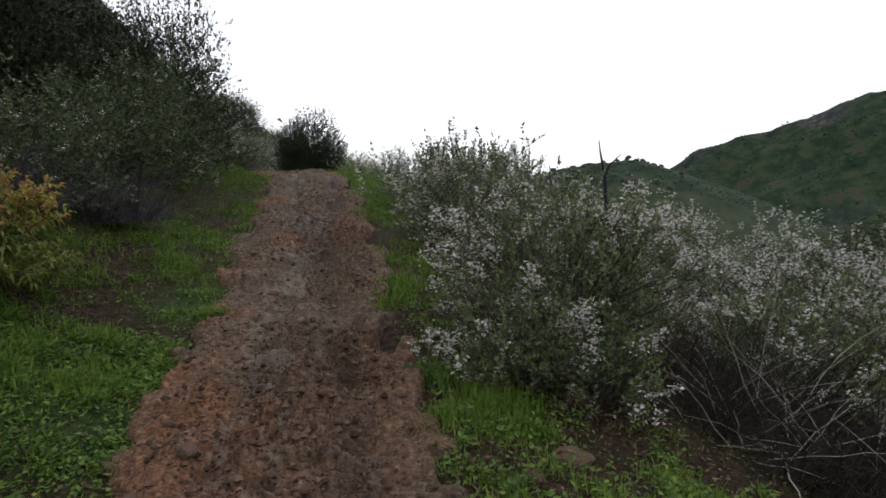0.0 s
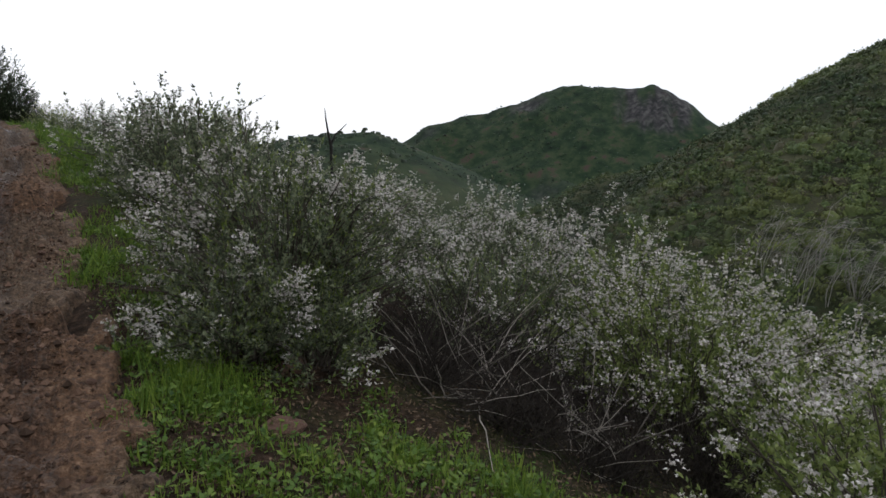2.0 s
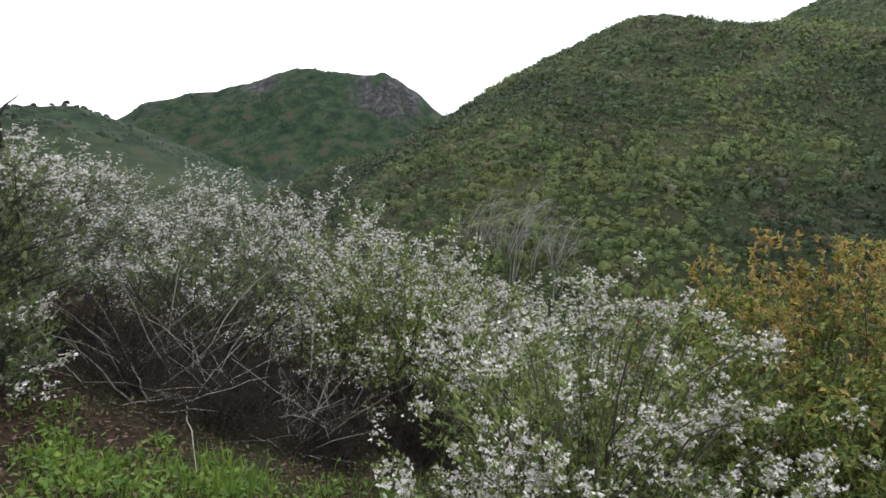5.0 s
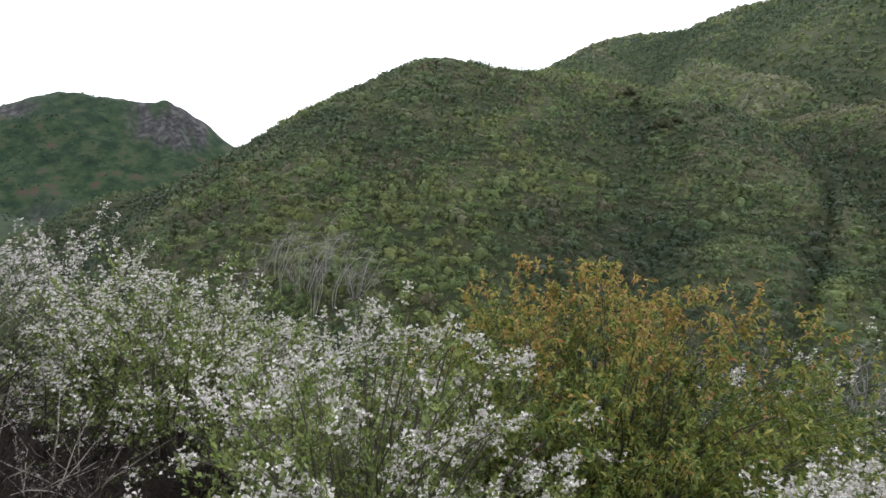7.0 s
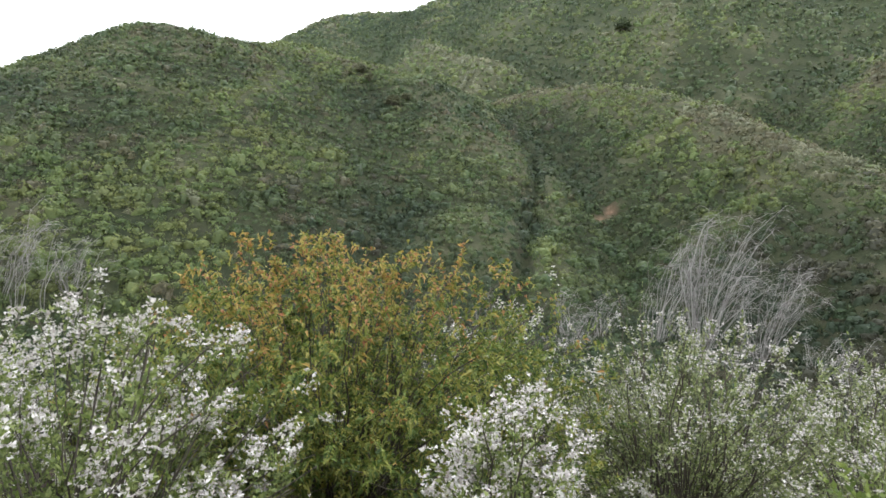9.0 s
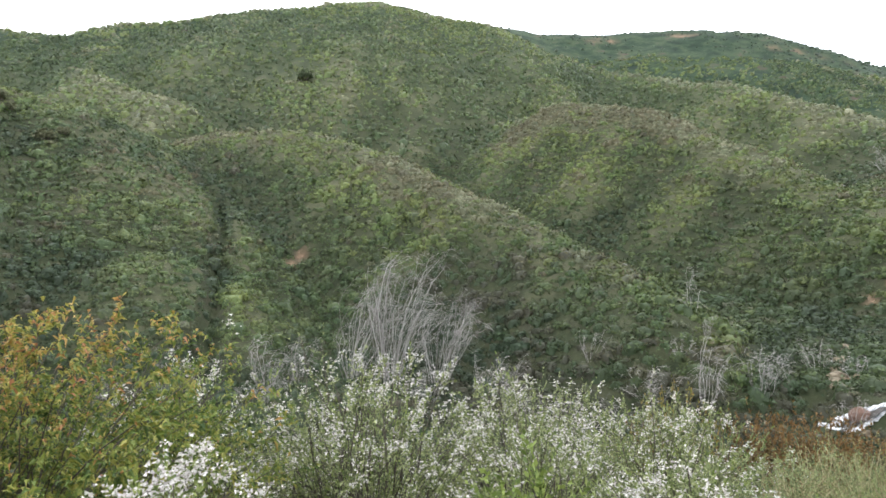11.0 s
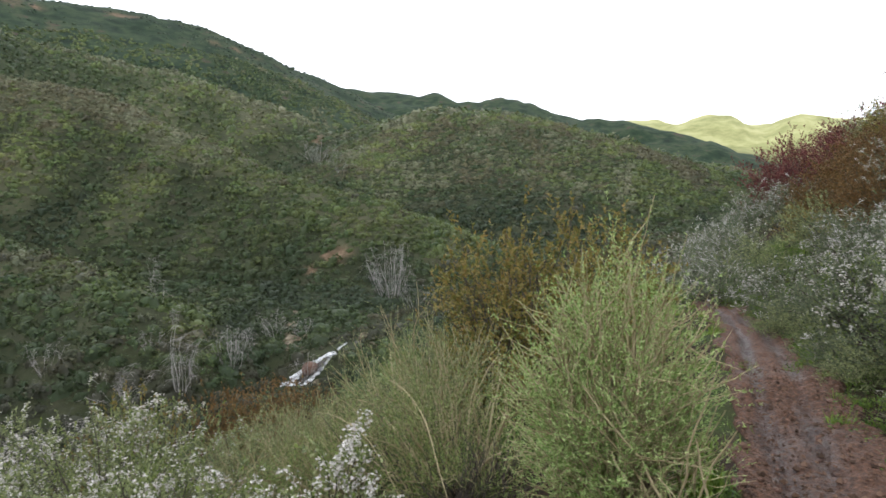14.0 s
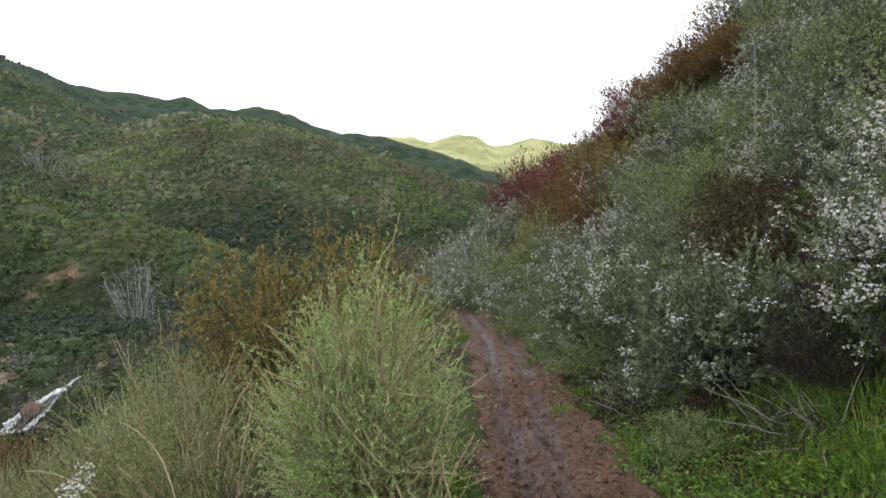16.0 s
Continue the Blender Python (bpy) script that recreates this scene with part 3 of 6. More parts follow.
trail = new("trail", mesh_of("trail", np.stack([txx, tyy, tz], -1), grid_faces(len(ty), len(tu))[:, ::-1], M_TRAIL, True, {"wet": wet, "clay": np.clip(clay, 0, 1) * (tyy > -0.5), "red": np.clip(-tyy, 0, 1), "scuff": scuff}))
tagged(trail, "rutted reddish-brown mud trail, damp in its ruts", "trail", kind="structure")


# ---- plants ----
def unit(v):
    return v / np.maximum(np.linalg.norm(v, axis=-1, keepdims=True), 1e-9)


def tubes(paths, radii, sides=4):
    """Tapered tubes along paths (S, K, 3) with radii (S, K): vertices and faces."""
    s, k, _ = paths.shape
    along = unit(np.gradient(paths, axis=1))
    ref = np.where(np.abs(along[..., 2:3]) > 0.9, [[[1.0, 0, 0]]], [[[0, 0, 1.0]]])
    a = unit(np.cross(along, ref))
    b = np.cross(along, a)
    ang = np.arange(sides) * 2 * np.pi / sides
    ring = paths[:, :, None] + radii[:, :, None, None] * (a[:, :, None] * np.cos(ang)[None, None, :, None] + b[:, :, None] * np.sin(ang)[None, None, :, None])
    base = (np.arange(s) * k * sides)[:, None, None]
    i, j = np.meshgrid(np.arange(k - 1), np.arange(sides), indexing="ij")
    n = (j + 1) % sides
    f = np.stack([i * sides + j, i * sides + n, (i + 1) * sides + n, (i + 1) * sides + j], -1).reshape(1, -1, 4)
    return ring.reshape(-1, 3), (f + base).reshape(-1, 4)


def blades(p, d, side, length, width, mid=0.45):
    """Pointed leaves from p along d: one quad each."""
    length, width = np.asarray(length)[..., None], np.asarray(width)[..., None]
    m = p + d * length * mid
    v = np.stack([p, m - side * width / 2, p + d * length, m + side * width / 2], 1)
    return v.reshape(-1, 3), np.arange(len(p) * 4).reshape(-1, 4)


def slips(p, d, side, length, width):
    """Pointed leaves of one triangle each."""
    length, width = np.asarray(length)[..., None], np.asarray(width)[..., None]
    v = np.stack([p - side * width / 2, p + side * width / 2, p + d * length], 1)
    return v.reshape(-1, 3), np.arange(len(p) * 3).reshape(-1, 3)


def folded(p, d, side, length, width, droop):
    """Long folded leaves, creased along the rib, with a drooping tip: two quads each."""
    length, width, droop = np.asarray(length)[..., None], np.asarray(width)[..., None], np.asarray(droop)[..., None]
    nrm = np.cross(side, d)
    rib = p + d * length * 0.5
    tip = p + d * length - np.array([0, 0, 1.0]) * length * droop
    left, right = rib - side * width / 2 + nrm * width * 0.3, rib + side * width / 2 + nrm * width * 0.3
    v = np.stack([p, left, tip, rib, right], 1)
    n = len(p)
    o = (np.arange(n) * 5)[:, None, None]
    f = np.array([[0, 3, 2, 1], [0, 4, 2, 3]])[None] + o
    return v.reshape(-1, 3), f.reshape(-1, 4)


def random_dirs(n, rng):
    return unit(rng.normal(size=(n, 3)))


def skeleton(rng, rx, ry, h, stems, twigs, low=-0.55, twig_len=0.35, up=0.4, sprigs=0.07):
    """Stems from one root to an uneven, lobed dome, and twigs off them. Local metres."""
    az = rng.uniform(0, 2 * np.pi, stems)
    cz = rng.uniform(low, 1.0, stems)
    cr = np.sqrt(np.maximum(1 - np.maximum(cz, 0) ** 2, 0.02))
    lobe = 1 + (0.3 if sprigs else 0.1) * value_noise(az * 1.6 + rng.uniform(0, 50), cz * 2.2 + 7, 1.0, int(rng.integers(999)))
    lump = lobe * np.where(rng.random(stems) < 0.3, rng.uniform(0.55, 0.9, stems), rng.uniform(0.86, 1.02, stems)) * np.where(rng.random(stems) < sprigs, rng.uniform(1.08, 1.22, stems), 1.0)
    end = np.stack([np.cos(az) * cr * rx * lump, np.sin(az) * cr * ry * lump, h * np.clip(0.38 + 0.62 * cz * lump, 0.04, 1.1)], -1)
    root = np.stack([np.cos(az), np.sin(az), np.zeros(stems)], -1) * rng.uniform(0.02, 0.3, stems)[:, None] * min(rx, ry)
    k = 6
    t = np.linspace(0, 1, k)[None, :, None]
    ctrl = root + (end - root) * [0.35, 0.35, 0.7] + rng.normal(size=(stems, 3)) * 0.05 * h
    paths = root[:, None] * (1 - t) ** 2 + 2 * ctrl[:, None] * t * (1 - t) + end[:, None] * t * t
    paths[:, 1:] += rng.normal(size=(stems, k - 1, 3)) * 0.012 * h
    t = rng.uniform(0.2, 1.0, (stems, twigs)) ** 0.75
    idx = np.minimum((t * (k - 1)).astype(int), k - 2)
    fr = (t * (k - 1) - idx)[..., None]
    rows = np.arange(stems)[:, None]
    start = paths[rows, idx] * (1 - fr) + paths[rows, idx + 1] * fr
    along = unit(paths[rows, idx + 1] - paths[rows, idx])
    out = unit(start / np.array([rx, ry, h]) + 1e-4)
    d = unit(along * 0.3 + out * 0.5 + rng.normal(size=start.shape) * 0.6 + np.array([0, 0, up]))
    tl = twig_len * rng.uniform(0.5, 1.25, (stems, twigs, 1))
    kk = 4
    ss = np.linspace(0, 1, kk)[None, None, :, None]
    tw = start[:, :, None] + d[:, :, None] * tl[:, :, None] * ss + np.array([0, 0, 1.0]) * 0.15 * tl[:, :, None] * ss * ss
    tw = tw + rng.normal(size=tw.shape) * 0.03 * tl[:, :, None] * (ss > 0)
    return paths, tw.reshape(-1, kk, 3)


def along_twigs(tw, per, rng, lo=0.1, hi=1.0):
    """Points and directions spread along twigs."""
    n, k, _ = tw.shape
    t = rng.uniform(lo, hi, (n, per)) * (k - 1)
    i = np.minimum(t.astype(int), k - 2)
    f = (t - i)[..., None]
    rows = np.arange(n)[:, None]
    a, b = tw[rows, i], tw[rows, i + 1]
    return (a * (1 - f) + b * f).reshape(-1, 3), unit(b - a).reshape(-1, 3)


def join(pieces):
    vs, fs, o = [], [], 0
    for v, f in pieces:
        vs.append(v)
        fs.append(f + o)
        o += len(v)
    return np.concatenate(vs), np.concatenate(fs)


def clusters(centres, rng, size, petals):
    """Fluffy flower heads: small petals turned every way round each centre."""
    n = len(centres)
    d = random_dirs(n * petals, rng)
    d[:, 2] = np.abs(d[:, 2]) * 0.8 + 0.1
    c = np.repeat(centres, petals, 0) + d * rng.uniform(0.2, 1.0, (n * petals, 1)) * np.repeat(size, petals)[:, None] * [1, 1, 0.7]
    dd = unit(d + rng.normal(size=d.shape) * 0.6)
    side = unit(np.cross(dd, random_dirs(len(dd), rng)))
    w = np.repeat(size, petals) * rng.uniform(0.45, 0.8, n * petals)
    return slips(c - dd * w[:, None] * 0.4, dd, side, w * 1.2, w * 1.3)


KIND = {
    # stems, twigs a stem, leaves a twig, leaf length and width, twig length, share of twigs in flower
    "blossom": dict(stems=190, twigs=9, leaves=12, ll=0.034, lw=0.0165, tl=0.2, heads=0.6, leaf=M_LEAF_GREY, wood=M_TWIG),
    "leafy": dict(stems=180, twigs=9, leaves=12, ll=0.045, lw=0.021, tl=0.22, heads=0.08, leaf=M_LEAF_GREY, wood=M_TWIG),
    "feather": dict(stems=230, twigs=12, leaves=19, ll=0.025, lw=0.0062, tl=0.33, heads=0, leaf=M_LEAF_FEATHER, wood=M_TWIG_TAN),
    "sumac": dict(stems=260, twigs=10, leaves=18, ll=0.064, lw=0.024, tl=0.22, heads=0, leaf=M_LEAF_SUMAC, wood=M_TWIG),
}


PLANTED = []


def bush(name, x, y, rx, ry, top, kind, label, category="bush", group="", seed=0, leaf=None, dense=1.0, heads=None, size=1.0, up=0.4, coarse=False, twigwood=0.18, tip=0.84):
    """A bush rooted on the ground at (x, y) whose crown reaches the height top."""
    rng = np.random.default_rng(seed + 100)
    q = KIND[kind]
    z0 = float(land(x, y)) - 0.06
    h = max(top - z0, 0.3)
    PLANTED.append((x, y, rx))
    stems = max(int(q["stems"] * dense), 6)
    paths, tw = skeleton(rng, rx, ry, h, stems, 6 if coarse else q["twigs"], twig_len=q["tl"] * size, up=up, sprigs=0.0 if kind == "sumac" or up == 0.0 else 0.07)
    root = tagged(new(name), label, category, group)
    root.location = (x, y, z0)
    rad = np.linspace(0.009, 0.003, paths.shape[1])[None] * rng.uniform(0.6, 1.3, (stems, 1)) * size ** 0.5 * (np.where(rng.random((stems, 1)) < 0.12, 2.2, 0.9) if kind == "feather" else 1)
    some = tw[rng.permutation(len(tw))[: int(len(tw) * (0.08 if coarse else twigwood))]]
    wood = join([tubes(paths[::4] if coarse else paths, rad[::4] if coarse else rad, 3), tubes(some, (np.linspace(0.003, 0.0012, tw.shape[1]) * (1.5 if kind == "feather" else 1))[None] * np.ones((len(some), 1)) * size ** 0.5, 3)])
    part("branchwork", mesh_of("branchwork", *wood, q["wood"], True), root)["kind"] = "stuff"
    p, d = along_twigs(tw, 8 if coarse else q["leaves"], rng)
    n = len(p)
    dd = unit(d * 0.6 + random_dirs(n, rng) * 0.8 + [0, 0, 0.25])
    side = unit(np.cross(dd, random_dirs(n, rng) + [0, 0, 0.8]))
    ll, lw = q["ll"] * size * rng.uniform(0.6, 1.3, n), q["lw"] * size * rng.uniform(0.7, 1.3, n)
    shape = folded(p, dd, side, ll, lw, rng.uniform(0.1, 0.75, n)) if kind == "sumac" else slips(p, dd, side, ll, lw * (1.45 if coarse else 1.25)) if coarse or size >= 1.2 or kind == "feather" or math.hypot(x, y) > 4.2 else blades(p, dd, side, ll, lw)
    if kind == "sumac":
        high = p[:, 2] + rng.normal(size=n) * 0.14 * h + 0.2 * h * value_noise(p[:, 0] * 3, p[:, 1] * 3, 1.0, seed) > tip * h
        v, f = shape
        f = f.reshape(n, 2, 4)
        part("foliage", mesh_of("foliage", v, f[~high].reshape(-1, 4), M_LEAF_SUMAC), root)
        part("tip_foliage", mesh_of("tip_foliage", v, f[high].reshape(-1, 4), M_LEAF_SUMAC_TIP), root, "yellow and orange leaves at the top")
    else:
        part("foliage", mesh_of("foliage", *shape, leaf or q["leaf"]), root)
    if kind == "blossom" and not coarse and size < 1.2:
        tips = tw[rng.random(len(tw)) < 0.7]
        p, d = along_twigs(tips, 5, rng, 0.6, 1.0)
        dd = unit(d + random_dirs(len(p), rng) * 0.6 + [0, 0, 0.4])
        side = unit(np.cross(dd, random_dirs(len(p), rng) + [0, 0, 0.8]))
        part("new_growth", mesh_of("new_growth", *blades(p, dd, side, 0.034 * size * rng.uniform(0.6, 1.2, len(p)), 0.014 * size * np.ones(len(p))), M_LEAF_FRESH), root, "fresh yellow-green leaves at the twig ends")["kind"] = "stuff"
    share = q["heads"] if heads is None else heads
    if share:
        tips = tw[rng.random(len(tw)) < 0.5 + 0.5 * share]
        end = tips[:, -1]
        rel = end / [rx, ry, h]
        patchy = fractal(end[:, 0] * 3 + x * 9, end[:, 1] * 3 + end[:, 2] * 4, 0.75, 2, seed)
        keep = (np.linalg.norm(rel * [1, 1, 0.9], axis=1) > rng.uniform(0.62, 0.92, len(tips))) & (patchy > 0.66 - 1.25 * share + rng.normal(size=len(tips)) * 0.2)
        tips = tips[keep]
        per = 8 if coarse else 20 if math.hypot(x, y) < 5 else 13
        c, d = along_twigs(tips, per, rng, 0.62, 1.02)
        c = c + rng.normal(size=c.shape) * np.repeat(rng.uniform(0.009, 0.034, (len(tips), 1)) * size, per, 0)
        part("blossom", mesh_of("blossom", *clusters(c, rng, (0.019 if coarse else 0.0185) * size * rng.uniform(0.6, 1.4, len(c)), 3), M_BLOSSOM), root, "clusters of small white flowers")
    return root


WHITE = "grey-green shrub covered in clusters of small white flowers"
FLOWERING = "white-flowering shrubs"
# x, y, radius, height of the crown's top, share of stems, share in flower, coarseness
for i, (x, y, r, top, dense, heads, size) in enumerate([
        (0.95, 4.85, 1.1, 1.82, 1.25, 0.36, 1.0), (0.3, 7.9, 0.9, 2.2, 0.8, 0.36, 1.3), (0.5, 4.0, 0.42, 1.05, 0.4, 0.3, 0.95), (0.95, 3.95, 0.4, 0.8, 0.35, 0.1, 0.95), (3.9, 7.0, 1.7, 1.0, 0.8, 0.9, 1.3), (2.2, 7.7, 1.3, 1.4, 0.7, 0.8, 1.3),
        (3.95, 3.8, 1.3, 0.86, 0.9, 0.8, 1.15), (3.08, 1.4, 1.13, 0.76, 1.05, 0.68, 1.05), (3.45, -0.72, 0.4, 0.55, 0.3, 1.0, 1.1),
        (6.0, -2.6, 1.3, 0.05, 1.1, 0.52, 1.05), (7.2, -5.0, 1.5, -0.5, 1.1, 0.48, 1.15), (5.2, -5.6, 1.2, -0.45, 1.1, 0.48, 1.05), (8.3, -3.0, 1.4, 0.0, 1.0, 0.6, 1.2), (8.6, -6.6, 1.5, -0.95, 1.0, 0.55, 1.2), (7.5, -1.0, 1.2, 0.1, 0.9, 0.6, 1.2),
        (3.2, -4.0, 0.9, -0.1, 0.8, 0.46, 1.0), (4.5, -3.6, 1.0, -0.15, 0.95, 0.48, 1.0), (6.5, -7.6, 1.4, -1.05, 0.9, 0.48, 1.15),
        (1.75, -3.8, 0.36, 0.25, 0.16, 0.55, 1.0), (3.0, 5.3, 1.0, 0.75, 0.7, 0.25, 1.1), (5.6, 9.6, 1.6, 1.0, 0.6, 0.8, 1.6), (0.2, 11.0, 1.5, 2.45, 0.7, 0.35, 1.5), (4.5, 5.3, 1.2, 0.84, 0.55, 0.95, 1.3), (4.95, 4.1, 1.1, 0.6, 0.55, 0.95, 1.3), (5.3, 3.1, 1.0, 0.4, 0.5, 0.95, 1.3)]):
    bush("flowering_shrub", x, y, r, r, top, "blossom", WHITE, group=FLOWERING, seed=i, dense=dense, heads=heads, size=size, leaf=M_LEAF_OLIVE if -2 < y < 4.5 and x > 2 else M_LEAF_SAGE if y < -2 else None)
bush("laurel_sumac", 5.6, 0.58, 1.95, 2.3, 1.02, "sumac", "rounded laurel sumac with yellow-green leaves and orange tips", seed=30, dense=1.85, up=0.0, tip=0.84)
broom = bush("feathery_shrub", 0.28, -4.7, 0.56, 0.6, 1.22, "feather", "pale green feathery shrub with tan stems beside the trail", seed=40, up=0.35, twigwood=0.4, dense=1.1)
# its thick tan stems fan out from the root by the trail's edge
rng = np.random.default_rng(39)
for k in range(13):
    foot = np.array([-0.36 + 0.09 * rng.normal(), 0.12 + 0.22 * rng.normal(), 0.05])
    lean = (k - 6) * 0.05
    reach = rng.uniform(0.55, 0.95)
    t = np.linspace(0, 1, 8)[:, None]
    run = foot + np.array([lean + 0.12, 0.25 * rng.normal(), 1.0]) * reach * t + np.array([0.15, 0.0, -0.05]) * np.sign(lean) * t ** 2 + rng.normal(size=(8, 3)) * 0.008
    part("stem", mesh_of("stem", *tubes(run[None], np.linspace(0.013, 0.004, 8)[None] * rng.uniform(0.6, 1.2), 5), M_TWIG_TAN, True), broom, "pale tan woody stem")
for i, (x, y, r, top) in enumerate([(1.45, -5.4, 0.75, 0.15), (2.0, -6.3, 0.8, 0.3), (2.6, -7.4, 0.9, 0.25), (2.6, -5.6, 0.7, -0.3), (3.4, -7.0, 0.9, -0.65), (4.6, -8.4, 0.9, -1.35), (2.9, -9.2, 1.0, -0.2), (3.9, -6.2, 0.7, -0.75)]):
    bush("feathery_shrub", x, y, r, r, top, "feather", "dull green feathery shrub with dry stems on the slope", seed=41 + i, dense=0.36, up=0.7, size=1.1, leaf=M_LEAF_SAGE if i % 3 else M_LEAF_OLIVE, twigwood=0.22)
bush("green_shrub", 2.8, -2.45, 0.45, 0.45, 0.25, "leafy", "bright green broad-leaved shrub among the flowering shrubs", seed=48, leaf=M_LEAF_FRESH, size=1.05, heads=0, dense=0.6)
bush("ochre_shrub", 1.6, -8.7, 1.4, 1.3, 1.32, "leafy", "ochre and green leafed shrub beside the trail", seed=50, leaf=M_LEAF_OCHRE, size=1.1, heads=0, dense=1.5)
bush("ochre_shrub", 0.6, -10.5, 1.1, 1.1, 1.3, "leafy", "ochre and green leafed shrub beside the trail", seed=51, leaf=M_LEAF_OCHRE, size=1.2, heads=0, dense=1.0)
bush("laurel_sumac", -3.45, 4.4, 0.75, 0.75, 1.8, "sumac", "small laurel sumac with orange-brown leaves on the bank", seed=31, dense=0.32, tip=0.6)

for i, (x, y, r, top, kind, heads, dense) in enumerate([(-3.0, -4.3, 0.5, 2.0, "blossom", 0.9, 0.5), (-2.65, -5.7, 0.75, 1.2, "leafy", 0.1, 0.8), (-2.6, -7.4, 0.75, 1.1, "blossom", 0.16, 0.7), (-3.9, -5.2, 0.9, 1.9, "leafy", 0.06, 0.8), (-2.55, -9.2, 0.7, 1.0, "blossom", 0.45, 0.6), (-3.5, -4.7, 0.6, 1.5, "leafy", 0.05, 0.5), (-3.6, -3.0, 0.6, 1.7, "leafy", 0.1, 0.5)]):
    bush("flowering_shrub", x, y, r, r, top, kind, "grey-green shrub with some white flowers at the foot of the bank", group=FLOWERING, seed=55 + i, heads=heads, dense=dense, size=1.1)

# ---- shrubs on the bank above the trail, a few shapes repeated ----
BANK = "shrubs on the bank"
bank_kinds = {
    "grey": ("grey-green shrub on the bank above the trail", "leafy", M_LEAF_GREY, 0.1),
    "dull": ("dull green shrub on the bank above the trail", "leafy", M_LEAF_DULL, 0.05),
    "white": ("grey-green shrub with fading white flowers on the bank", "blossom", M_LEAF_GREY, 0.55),
    "rust": ("rust-brown shrub on the bank above the trail", "leafy", M_LEAF_RUST, 0.0),
    "brown": ("brown and olive half-dry shrub on the bank", "leafy", M_LEAF_BROWN, 0.0),
    "red": ("dark red-brown shrub high on the bank", "leafy", M_LEAF_RED, 0.0),
    "round": ("dense round dark green bush beside the trail", "leafy", M_LEAF_DARK, 0.0),
    "ochre": ("ochre-leaved shrub on the slope", "leafy", M_LEAF_OCHRE, 0.0),
    "dark": ("dense dark green shrub on the bank", "leafy", M_LEAF_DARK, 0.0),
    "green": ("green leafy shrub on the bank", "leafy", M_LEAF_SAGE, 0.0),
}
bank_proto = {}


def bank_shrub(kind, x, y, r, h, turn):
    """A shrub of radius r and height h on the bank."""
    label, form, leaf, heads = bank_kinds[kind]
    z = float(land(x, y)) - 0.08
    h0 = 2.0 if kind in ("dark", "dull", "round") else 1.4
    if kind not in bank_proto:
        ob = bush("hillside_shrub", x, y, 1.0, 1.0, z + h0 + 0.02, form, label, group=BANK, seed=200 + len(bank_proto), leaf=leaf, heads=heads, size=0.8 if kind in ("dark", "round") else 0.95, dense={"dark": 3.4, "round": 3.2, "dull": 1.3}.get(kind, 1.0), up=0.0 if kind == "round" else 0.1 if kind == "dark" else 0.4, coarse=True)
        bank_proto[kind] = (ob, h0)
        ob.matrix_basis = pose(x, y, z, 0, 0, turn) @ Matrix.Diagonal((r, r, h / h0, 1))
        return ob
    ob, h0 = bank_proto[kind]
    c = copy_thing(ob, Matrix.Identity(4))
    c.matrix_basis = pose(x, y, z, 0, 0, turn) @ Matrix.Diagonal((r, r, h / h0, 1))
    return c


rng = np.random.default_rng(77)
